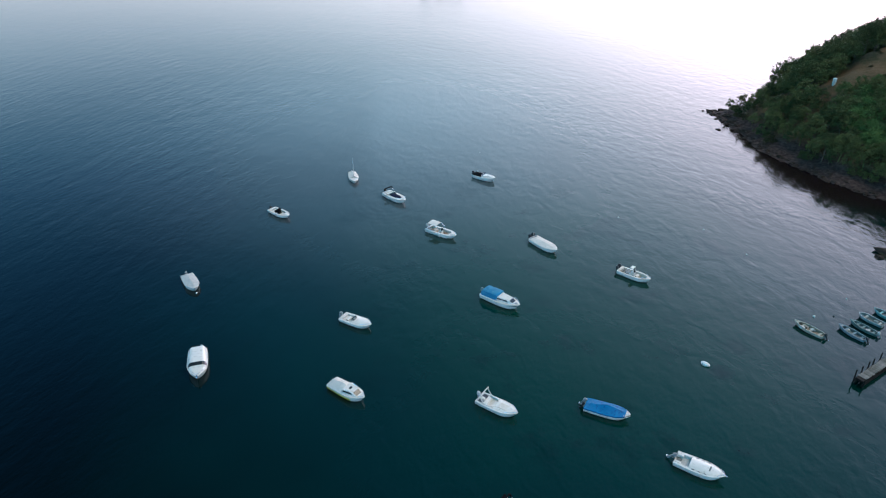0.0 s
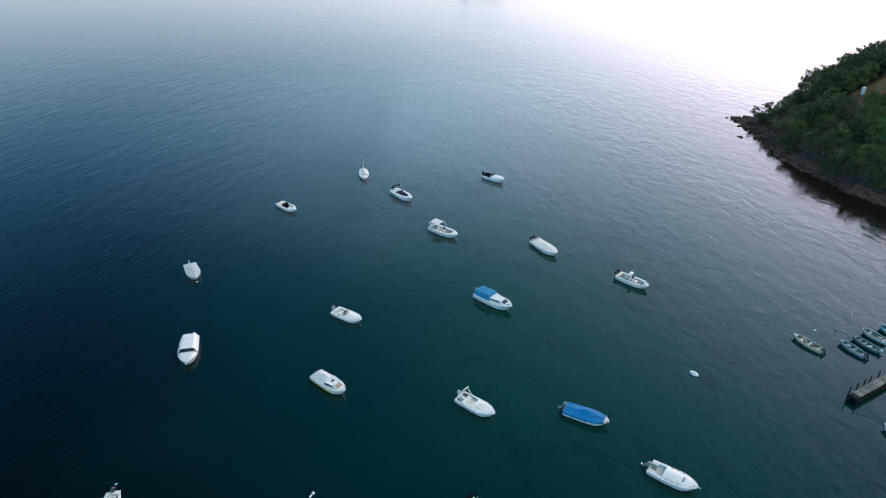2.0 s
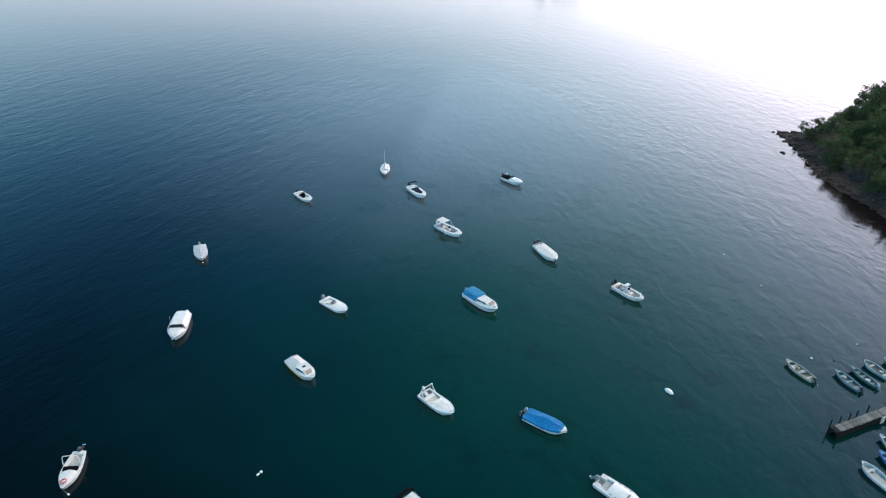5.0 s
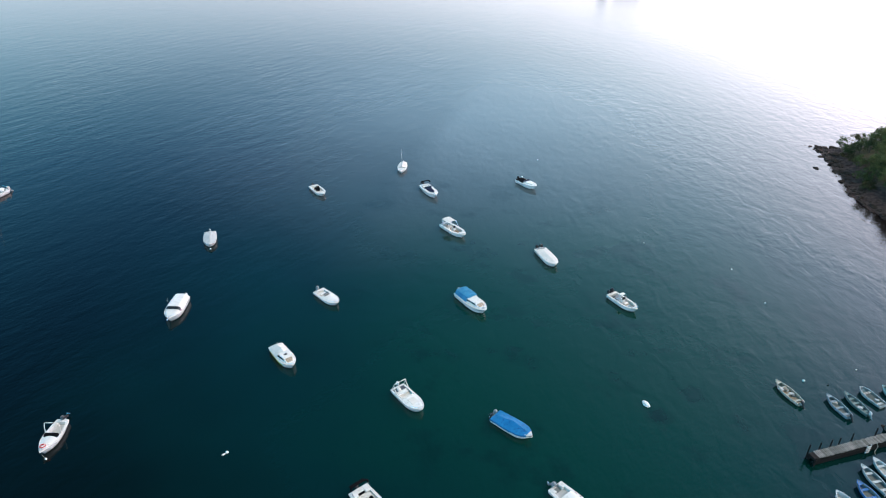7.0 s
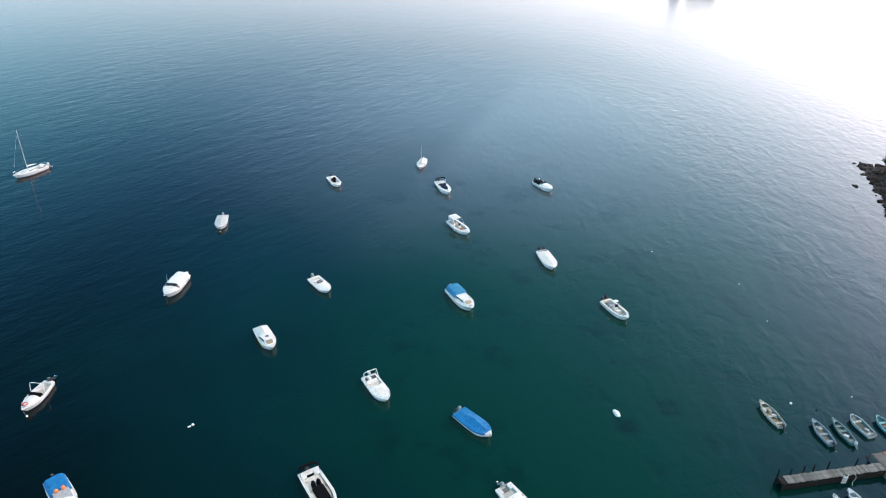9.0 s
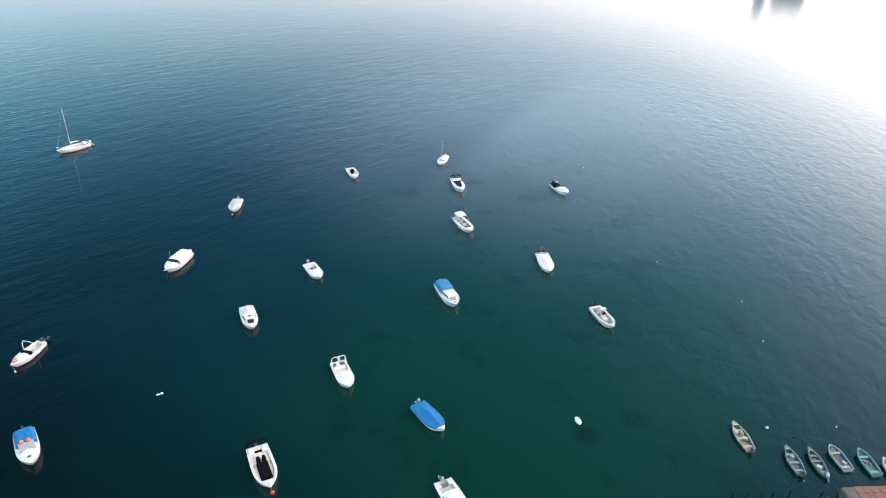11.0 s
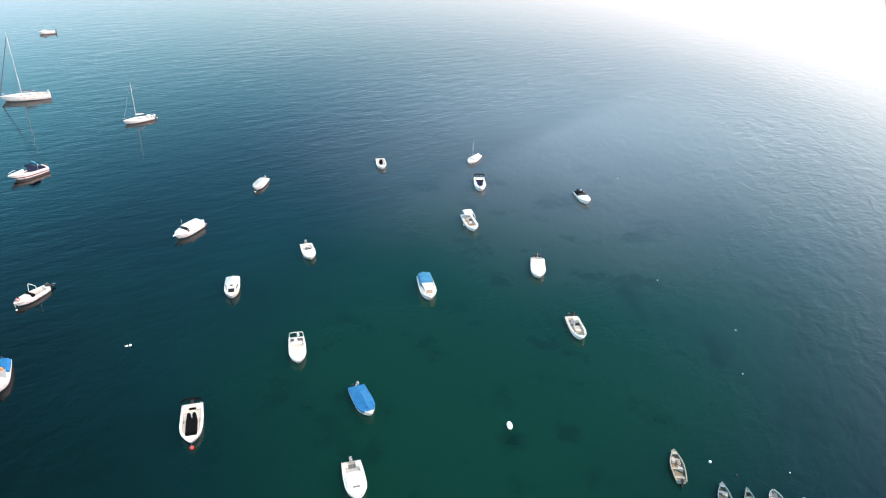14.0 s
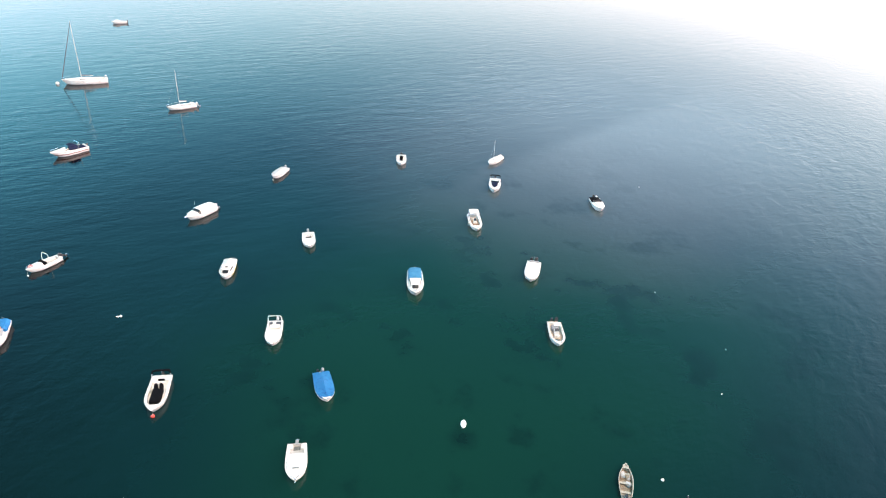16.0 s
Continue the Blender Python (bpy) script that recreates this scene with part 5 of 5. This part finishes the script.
for sg in (1, -1):
    for s0 in (0.36, 0.48, 0.60):
        part("port_light", moved(ball(0.13, 0.015, 0.05, (0, 0, 0), 10, 6), pose(f.x(s0 + 0.04), sg * (f.hb(s0 + 0.04) * 0.86), f.zs(s0) + 0.09)), GLASS, b, "small dark port light")
hatch(b, f, 0.70, 0.66, 0.17, f.zs(0.70) + 0.20, BILGE, "dark grey deck hatch")
for sg in (1, -1):
    part("stern_locker", block((f.x(0.01), f.x(0.14), sg * 0.57 - 0.2, sg * 0.57 + 0.2), (f.x(0.01), f.x(0.14), sg * 0.57 - 0.18, sg * 0.57 + 0.18), 0.04, 0.3, f.zs(0.05) + 0.05), DECK, b)
part("engine_well", block((f.x(0.03), f.x(0.13), -0.33, 0.33), (f.x(0.03), f.x(0.13), -0.33, 0.33), 0.02, 0.29, 0.36), BILGE, b)
outboard(b, f, MOTOR_GREY, 45, 0, 0.9)
part("bow_fitting", block((f.x(0.96), f.x(1.0) + 0.25, -0.07, 0.07), (f.x(0.96), f.x(1.0) + 0.2, -0.05, 0.05), 0.015, f.zs(1.0) - 0.04, f.zs(1.0) + 0.04), STEEL, b)
bow_rail(b, f, 0.86, 0.2)

f = Form(5.6, 2.15, 0.68, 0.9, 2.8)
b = boat("cabin_boat", "white motorboat with a blue aft canopy and two orange buoys", 5.75, 41.65, -12, f, cockpit=(0.06, 0.5), rim=TUBE_WHITE)
rows = [[(f.x(s), y * f.hb(s) * 0.84, f.zs(s) + 0.02 + h * (1 - y * y)) for y in (-1, -0.8, -0.5, 0, 0.5, 0.8, 1)] for s, h in ((0.46, 0.22), (0.6, 0.24), (0.7, 0.22), (0.8, 0.17), (0.92, 0.06))]
part("foredeck_trunk", grid_mesh(rows), WHITE, b)
part("grey_screen", plate([(f.x(0.66), -0.78, f.zs(0.6) + 0.14), (f.x(0.66), 0.78, f.zs(0.6) + 0.14), (f.x(0.46), 0.74, f.zs(0.6) + 0.52), (f.x(0.46), -0.74, f.zs(0.6) + 0.52)], 0.03), CUSHION, b, "grey screen cover")
rows = [[(f.x(s), y, f.zs(s) + z * 0.68 + 0.03 * noise.noise((s * 11, y * 3, 4))) for y, z in ((-1.03, 0.0), (-0.98, 0.4), (-0.74, 0.8), (-0.35, 0.88), (0, 0.9), (0.35, 0.88), (0.74, 0.8), (0.98, 0.4), (1.03, 0.0))] for s in (0.05, 0.055, 0.14, 0.23, 0.32, 0.41, 0.445, 0.45)]
part("canopy", grid_mesh(rows, cap=True), CLOTH_BLUE, b, "blue canvas aft canopy")
for sg in (0.3, -0.35):
    part("stowed_buoy", ball(0.22, 0.22, 0.24, (f.x(0.46), sg, f.zs(0.5) + 0.68), 10, 8), BUOY_ORANGE, b, "orange buoy stowed on the canopy")
hatch(b, f, 0.84, 0.4, 0.2, f.zs(0.75) + 0.23, GLASS, "dark bow hatch")
outboard(b, f, MOTOR_BLACK, 0)

f = Form(6.7, 2.2, 0.86, 0.88, 1.9, 0.35, 0.2)
b = boat("cabin_cruiser", "white sports cruiser with a navy canopy and brown hull stripe", -51.3, 53.3, -68, f, k=1.0, cockpit=(0.04, 0.42), stripe=(RED_PAINT, 0.36, 0.52), rim=TUBE_WHITE)
rows = [[(f.x(s), y * f.hb(s) * 0.86, f.zs(s) + 0.02 + h * (1 - y * y)) for y in (-1, -0.8, -0.5, 0, 0.5, 0.8, 1)] for s, h in ((0.40, 0.66), (0.50, 0.64), (0.60, 0.50), (0.70, 0.35), (0.82, 0.17), (0.94, 0.03))]
part("foredeck_trunk", grid_mesh(rows), WHITE, b)
for sg in (1, -1):
    part("window", plate([(f.x(0.46), sg * f.hb(0.46) * 0.85, f.zs(0.5) + 0.2), (f.x(0.66), sg * f.hb(0.66) * 0.82, f.zs(0.6) + 0.14), (f.x(0.62), sg * f.hb(0.62) * 0.72, f.zs(0.6) + 0.28), (f.x(0.46), sg * f.hb(0.46) * 0.72, f.zs(0.5) + 0.38)], 0.02), GLASS, b, "dark cabin window")
part("windscreen", plate([(f.x(0.60), -0.78, f.zs(0.5) + 0.42), (f.x(0.60), 0.78, f.zs(0.5) + 0.42), (f.x(0.52), 0.72, f.zs(0.5) + 0.86), (f.x(0.52), -0.72, f.zs(0.5) + 0.86)], 0.02), GLASS, b, "raked dark windscreen")
rows = [[(f.x(s), y * 0.86, f.zs(s) + z * (h + 0.02 * noise.noise((s * 9, y * 3, 2)))) for y, z in ((-1.08, 0.0), (-1.02, 0.5), (-0.8, 0.92), (-0.4, 1.0), (0, 1.03), (0.4, 1.0), (0.8, 0.92), (1.02, 0.5), (1.08, 0.0))] for s, h in ((0.27, 0.5), (0.28, 0.66), (0.34, 0.92), (0.41, 1.02), (0.47, 0.98), (0.53, 0.76))]
part("canopy", grid_mesh(rows, cap=True), CLOTH_NAVY, b, "navy canvas canopy")
part("aft_cover", block((f.x(0.04), f.x(0.27), -0.85, 0.85), (f.x(0.06), f.x(0.27), -0.8, 0.8), 0.06, f.zs(0.1) - 0.1, f.zs(0.1) + 0.14, 2), CLOTH_NAVY, b, "navy cockpit cover")
hoop(b, f, 0.30, 1.2, STEEL, 0.03, 0.25, name="arch")
bow_rail(b, f, 0.66, 0.4)
outboard(b, f, MOTOR_BLACK, 0, 0, 0.8)

f = Form(4.8, 1.9, 0.62, 0.88, 2.4)
b = boat("motorboat", "small white cuddy boat with a dark outboard, far out", -162.1, 75.9, -92, f, cockpit=(0.08, 0.5), rim=TUBE_WHITE)
cabin(b, f, 0.5, 0.85, 0.45, 0.75, 0.6, 0.05, side_panes=1)
outboard(b, f, MOTOR_BLACK, 0, 0, 1.0)


def sailboat(label, x, y, heading, L, B, mast_h, furled=None):
    f = Form(L, B, 0.095 * L, 0.62, 1.9, 0.25, 0.10)
    f.F = min(0.095 * L, 0.95)
    b = boat("sailboat", label, x, y, heading, f, k=1.0, cockpit=(0.05, 0.32), side_w=0.28, sole=0.3, category="sailing boat", rim=ALLOY)
    cabin(b, f, 0.33, 0.72, 0.28, 0.56, 0.9, 0.08, side_panes=3, screen=False, name="coachroof")
    mx, top = f.x(0.56), mast_h
    part("mast", tube([(mx, 0, 0.6), (mx, 0, top)], 0.0075 * L, 9, 0.0055 * L), ALLOY, b, "tall bare alloy mast")
    part("boom", tube([(mx, 0, f.F + 0.9), (f.x(0.30), 0, f.F + 0.85)], 0.007 * L, 7), ALLOY, b)
    part("sail_cover", tube([(mx - 0.1, 0, f.F + 1.05), (f.x(0.44), 0, f.F + 1.0), (f.x(0.32), 0, f.F + 0.93)], 0.015 * L, 8, 0.008 * L), furled or CLOTH_WHITE, b, "furled mainsail on the boom")
    part("spreader", tube([(mx, -0.09 * L, top * 0.58), (mx, 0, top * 0.6), (mx, 0.09 * L, top * 0.58)], 0.018, 5), ALLOY, b)
    part("forestay", tube([(mx, 0, top * 0.97), (f.x(0.985), 0, f.zs(1.0))], 0.07 if furled else 0.004, 6, 0.10 if furled else 0.004), furled or STEEL, b, "dark furled headsail" if furled else "")
    for sg in (1, -1):
        part("shroud", tube([(mx, 0, top * 0.96), (mx, sg * 0.09 * L, top * 0.58), (mx - 0.1, sg * f.hb(0.5) * 0.94, f.zs(0.5))], 0.004, 4), STEEL, b)
    bow_rail(b, f, 0.88, 0.5)
    for sg in (1, -1):
        pts = [(f.x(s), sg * (f.hb(s) - 0.05), f.zs(s) + 0.5) for s in (0.03, 0.2, 0.4, 0.6, 0.8, 0.88)]
        rail = part("lifeline", tube(pts, 0.01, 5), STEEL, b)
        for p in pts:
            part("stanchion", tube([(p[0], p[1], p[2] - 0.5), p], 0.012, 5), STEEL, rail)
    part("pushpit", tube([(f.x(0.03), f.hb(0.0) - 0.08, f.zs(0) + 0.5), (f.x(0) + 0.05, 0, f.zs(0) + 0.5), (f.x(0.03), -f.hb(0.0) + 0.08, f.zs(0) + 0.5)], 0.018, 6), STEEL, b)
    return b, f


b, f = sailboat("large white sailing yacht with bare mast and dark furled headsail", -97.2, 60.15, -98, 10.0, 3.2, 14.6, SAIL_DARK)
part("mooring_flag", block((f.x(0.02), f.x(0.05), -0.3, 0.0), (f.x(0.02), f.x(0.05), -0.3, 0.0), 0.01, f.zs(0) + 0.5, f.zs(0) + 0.62), CLOTH_WHITE, b)
mooring(-98.6, 54.2, 0.42, BUOY_WHITE, "white mooring buoy ahead of a yacht", (-98.0, 55.2, 1.1))
b, f = sailboat("small white sailing boat with a bare mast", -70.5, 77.3, -84, 6.4, 2.3, 8.5)
outboard(b, f, MOTOR_PALE, 30, 0.3)
part("stern_box", block((f.x(0.1), f.x(0.2), -0.3, 0.3), (f.x(0.1), f.x(0.2), -0.25, 0.25), 0.05, 0.6, 1.1), BUOY_WHITE, b)

# ---- floats ----
lens_float = thing("float", "white lens-shaped float lying on its mooring", "float", at=(42.3, 83.6, 0.0), heading=-32)
part("body", ball(0.58, 0.30, 0.26, (0, 0, 0.12), 18, 10), BUOY_WHITE, lens_float)
part("rib", tube([(0.575 * math.cos(a), 0.297 * math.sin(a), 0.12) for a in (2 * math.pi * k / 24 for k in range(25))], 0.02, 5), DECK, lens_float)
for x, y, turn in ((7.0, 54.6, 75), (36.6, 51.0, 60)):
    pair = thing("float_pair", "round and oblong white floats tied together", "float", at=(x, y, 0.0), heading=turn)
    part("round_float", ball(0.16, 0.16, 0.14, (0.19, 0.0, 0.07)), BUOY_WHITE, pair)
    part("oblong_float", ball(0.22, 0.10, 0.09, (-0.2, 0.0, 0.04)), BUOY_WHITE, pair)
    part("line", tube([(-0.02, -0.02, 0.1), (0.06, 0.01, 0.12)], 0.02, 5), ROPE, pair)
mooring(57.5, 97.2, 0.16, BUOY_WHITE, "round white mooring buoy near the small boats")
mooring(60.1, 97.9, 0.11, BUOY_DARK, "small dark mooring buoy near the small boats")
mooring(62.93, 102.75, 0.09, BUOY_WHITE, "tiny pale marker float")
for x, y in ((32.2, 121.1), (45.8, 119.8), (51.4, 112.6), (4.2, 144.6)):
    mooring(x, y, 0.08, BUOY_WHITE, "tiny white marker float in open water")
far_buoy = thing("navigation_buoy", "large black mooring buoy far out in the glare", "buoy", at=(-48, 419, 0.0))
part("body", ball(1.9, 1.9, 1.3, (0, 0, 0.5), 18, 10), BUOY_DARK, far_buoy)
part("ring", tube([(0.3 * math.cos(a), 0, 1.95 + 0.3 * math.sin(a)) for a in (2 * math.pi * k / 10 for k in range(11))], 0.06, 6), STEEL, far_buoy)


# ---- small rowing boats by the jetty ----
def skiff(label, x, y, heading, L, B, mat, inside, thwarts=3, motor=None, clutter=0, full=1.8, stern=0.7, oars=False, thwart_mat=None):
    f = Form(L * 0.9, B * 0.86, 0.38, stern, 1 + (full - 1) * 0.75, 0.55, 0.10)
    e = thing("rowing_boat", label, "rowing boat", "rowing boats by the jetty", (x, y, 0), heading)
    part("hull", hull_bm(f), mat, e)
    part("inner_hull", deck_bm(f, 0.035, 0.93, 0.06, 0.07), inside, e)
    part("gunwale", rim_bm(f, 0.04, 0.015), mat, e)
    part("bottom_board", floor_bm(f, 0.06, 0.88, 0.14, 0.10), inside, e)
    part("bow_deck", block((f.x(0.84), f.x(0.955), -f.hb(0.86), f.hb(0.86)), (f.x(0.84), f.x(0.955), -f.hb(0.86), f.hb(0.86)), 0.01, f.zs(0.9) - 0.02, f.zs(0.9) + 0.01), thwart_mat or mat, e) if stern < 0.8 else None
    for k in range(thwarts):
        s = 0.14 + 0.56 * k / max(thwarts - 1, 1)
        w = f.hb(s) - 0.05
        part("thwart", block((f.x(s) - 0.14, f.x(s) + 0.14, -w, w), (f.x(s) - 0.14, f.x(s) + 0.14, -w, w), 0.012, f.zs(s) - 0.14, f.zs(s) - 0.10), thwart_mat or mat, e)
    for s in (0.28, 0.42, 0.56, 0.68, 0.78):
        w = f.hb(s) - 0.075
        part("rib", tube([(f.x(s), w, f.zs(s) - 0.02), (f.x(s), w * 0.92, 0.14), (f.x(s), 0, 0.125), (f.x(s), -w * 0.92, 0.14), (f.x(s), -w, f.zs(s) - 0.02)], 0.018, 5), inside, e)
    if motor:
        outboard(e, f, motor, 30, 0, 0.75)
    if oars:
        for sg in (1, -1):
            oar = part("oar", tube([(f.x(0.1), sg * 0.32, f.zs(0.2) - 0.03), (f.x(0.62), sg * 0.18, f.zs(0.4) - 0.03)], 0.025, 6), BILGE_WOOD, e, "wooden oar laid along the thwarts")
            part("blade", block((f.x(0.62), f.x(0.76), sg * 0.18 - 0.07, sg * 0.18 + 0.07), (f.x(0.62), f.x(0.76), sg * 0.18 - 0.07, sg * 0.18 + 0.07), 0.012, f.zs(0.4) - 0.045, f.zs(0.4) - 0.015), BILGE_WOOD, oar)
    q = random.Random(int(x * 10))
    for k in range(clutter):
        s, yy = q.uniform(0.2, 0.75), q.uniform(-0.3, 0.3) * B / 1.6
        d = q.uniform(0.12, 0.28)
        part("crate", moved(block((-d, d, -d * 0.8, d * 0.8), (-d * 0.9, d * 0.9, -d * 0.7, d * 0.7), 0.03, 0.12, 0.12 + d), pose(f.x(s), yy, 0, 0, 0, q.uniform(0, 90))), q.choice((BILGE_WOOD, CREAM, BILGE, LINER)), e, "stowed gear")
    return e


skiff("worn beige wooden rowing boat with stowed gear, moored alone", 56.05, 93.7, 139, 4.4, 1.55, SKIFF_BEIGE, BILGE_WOOD, 3, MOTOR_BLACK, 6, 1.9, 0.72)
skiff("worn grey-blue rowing boat with three thwarts", 61.2, 94.1, 134, 4.0, 1.45, SKIFF_GREY, BILGE, 3, MOTOR_BLACK, 2, 1.9, 0.68)
skiff("dark grey-green rowing boat with a pale outboard", 63.0, 95.6, 136, 4.0, 1.3, SKIFF_GREEN, BILGE, 4, MOTOR_PALE, 2, 1.7, 0.55)
skiff("worn white square-bowed dinghy with oars", 64.5, 97.75, 140, 3.5, 1.5, SKIFF_WHITE, BILGE, 2, None, 1, 4.0, 0.85, True, LINER)
skiff("turquoise rowing boat with a dull grey inside", 66.8, 99.2, 137, 3.7, 1.5, SKIFF_TURQ, BILGE, 2, None, 3, 2.8, 0.85)
skiff("white rowing boat with a pale bottom moored by the quay", 69.1, 99.6, 137, 3.9, 1.5, SKIFF_WHITE, LINER, 3, None, 2, 3.0, 0.8)
skiff("grey open boat near the rocky shore", 69.9, 102.4, 135, 3.8, 1.5, SKIFF_GREY, BILGE, 3, None, 0, 2.6, 0.8)
skiff("pale rowing boat on the sheltered side of the jetty", 65.9, 85.8, 134, 3.9, 1.45, SKIFF_WHITE, LINER, 2, None, 0, 2.2, 0.75)
skiff("white rowing boat with grey thwarts beside the jetty", 64.85, 84.1, 133, 4.0, 1.4, SKIFF_WHITE, BILGE, 3, None, 0, 1.9, 0.7, thwart_mat=LINER)
skiff("strong blue rowing boat beside the jetty", 64.5, 81.6, 134, 3.8, 1.5, SKIFF_BLUE, BILGE, 3, None, 1, 2.0, 0.7)
skiff("pale grey rowing boat off the jetty", 62.8, 79.1, 134, 4.0, 1.75, SKIFF_WHITE, LINER, 2, None, 1, 2.8, 0.8)

# ---- the jetty ----
jetty = thing("jetty", "weathered plank jetty on dark timber piles", "jetty", at=(59.05, 83.6, 0.0), heading=46, kind="structure")
JW, JL, JZ = 0.46, 11.6, 0.86
plank_me = []
for k in range(3):
    q = block((-0.085, 0.085, -JW - 0.02 * k, JW + 0.03), (-0.083, 0.083, -JW - 0.02 * k, JW + 0.03), 0.008, 0, 0.045, 1)
    me = bpy.data.meshes.new("plank")
    q.to_mesh(me)
    q.free()
    me.materials.append(PLANK)
    plank_me.append(me)
deck = new("walkway")
deck.parent = jetty
for k in range(54):
    o = new("plank", plank_me[k % 3])
    o.parent = deck
    o.matrix_basis = pose(0.75 + k * (JL - 0.8) / 53, rng.uniform(-0.06, 0.06), JZ + rng.uniform(0, 0.012), rng.uniform(-0.5, 0.5), 0, rng.uniform(-1.5, 1.5))
for yy in (-JW + 0.1, 0.0, JW - 0.1):
    part("beam", block((0.1, JL, yy - 0.07, yy + 0.07), (0.1, JL, yy - 0.07, yy + 0.07), 0.01, JZ - 0.22, JZ - 0.002, 1), TIMBER, jetty)
for yy in (-JW - 0.03, JW + 0.03):
    part("stringer", block((0.1, JL, yy - 0.03, yy + 0.03), (0.1, JL, yy - 0.03, yy + 0.03), 0.01, JZ - 0.78, JZ - 0.2, 1), TIMBER, jetty)
part("end_beam", block((0.05, 0.72, -JW, JW), (0.08, 0.72, -JW, JW), 0.02, JZ - 0.25, JZ + 0.0, 1), TIMBER, jetty)
for k in range(8):
    for sg in (1, -1):
        part("pile", tube([(0.25 + k * 1.6, sg * (JW - 0.08), -1.2), (0.25 + k * 1.6, sg * (JW - 0.08), JZ - 0.03)], 0.10, 8), TIMBER, jetty)
for k, (px, hgt) in enumerate(((0.1, 1.8), (1.5, 1.7), (2.9, 1.75), (4.0, 1.7), (5.6, 1.9), (8.8, 1.8))):
    part("post", tube([(px, JW + 0.12, -1.0), (px + 0.04, JW + 0.14, 0.9), (px + 0.06, JW + 0.16, hgt)], 0.085, 7, 0.07), TIMBER, jetty, "dark mooring post")
part("post", tube([(0.05, -JW - 0.1, -1.0), (0.02, -JW - 0.12, 1.2)], 0.085, 7, 0.07), TIMBER, jetty, "dark mooring post")
ladder = part("ladder", joined(tube([(6.6, -JW - 0.12, -0.4), (6.6, -JW - 0.1, 1.1)], 0.03, 6), tube([(7.1, -JW - 0.12, -0.4), (7.1, -JW - 0.1, 1.1)], 0.03, 6)), LINER, jetty, "pale boarding ladder")
for k in range(4):
    part("rung", block((6.58, 7.12, -JW - 0.2, -JW - 0.06), (6.58, 7.12, -JW - 0.2, -JW - 0.06), 0.01, 0.05 + 0.26 * k, 0.09 + 0.26 * k, 1), LINER, ladder)
part("rope", tube(arc([(7.9, -JW - 0.05, 1.0), (8.0, -JW - 0.2, 0.6), (7.7, -JW - 0.3, 0.15), (7.5, -JW - 0.6, 0.02)], 5), 0.03, 6), ROPE, jetty)
quay = thing("quay", "rough concrete quay with reddish paving at the jetty's root", "quay", at=(58.75, 84.0, 0.0), heading=46, kind="structure")
part("body", block((11.3, 24.0, -1.5, 1.3), (11.4, 24.0, -1.3, 1.2), 0.08, -1.5, 0.98), CONCRETE, quay)
for i in range(14):
    for j in range(3):
        o = part("paving_slab", block((0, 0.78, 0, 0.78), (0.005, 0.775, 0.005, 0.775), 0.01, 0, 0.05, 1), PAVING, quay)
        o.matrix_basis = pose(12.6 + i * 0.8, -1.2 + j * 0.8, 0.982)
for k in range(9):
    rock(65.6 + rng.uniform(-0.3, 1.2) + k * 0.5, 92.6 + rng.uniform(0.0, 0.6) + k * 0.55, rng.uniform(0.3, 0.55), "rubble stone against the quay")

# ---- houses across the bay ----
tagged(part("far_quay", block((-175, -45, 548, 640), (-170, -50, 552, 640), 0.5, -2, 1.8), CONCRETE), "low far quay under the houses", "quay", kind="structure")


def house(label, x, y, w, d, h, mat, floors, bays, heading):
    e = thing("house", label, "house", "houses across the bay", (x, y, 1.8), heading)
    part("wall", block((-w / 2, w / 2, -d / 2, d / 2), (-w / 2, w / 2, -d / 2, d / 2), 0.05, 0, h), mat, e)
    part("roof", block((-w / 2 - 0.5, w / 2 + 0.5, -d / 2 - 0.5, d / 2 + 0.5), (-w * 0.2, w * 0.2, -d * 0.1, d * 0.1), 0.05, h + 0.004, h + 2.6), ROOF_TILE, e)
    for i in range(floors):
        for j in range(bays):
            x0, z0 = -w / 2 + w * (j + 0.5) / bays, 1.0 + (h - 1.2) * i / floors
            win = part("window", block((x0 - 0.6, x0 + 0.6, -d / 2 - 0.06, -d / 2 - 0.004), (x0 - 0.6, x0 + 0.6, -d / 2 - 0.06, -d / 2 - 0.004), 0.01, z0, z0 + 1.6, 1), RENDER_WHITE, e)
            part("pane", block((x0 - 0.5, x0 + 0.5, -d / 2 - 0.075, -d / 2 - 0.062), (x0 - 0.5, x0 + 0.5, -d / 2 - 0.075, -d / 2 - 0.062), 0.0, z0 + 0.1, z0 + 1.5, 1), GLASS, win)


house("tall slate-blue house across the bay", -111.5, 566, 7, 14, 34, HAZED_BLUE, 8, 3, 14)
house("ochre house across the bay", -96.5, 562, 11, 14, 29, HAZED_OCHRE, 8, 3, 14)
house("grey apartment house across the bay", -85, 558, 11, 14, 28, RENDER_GREY, 7, 4, 14)
house("pale grey house across the bay", -122, 570, 10, 14, 19, RENDER_GREY, 5, 3, 14)
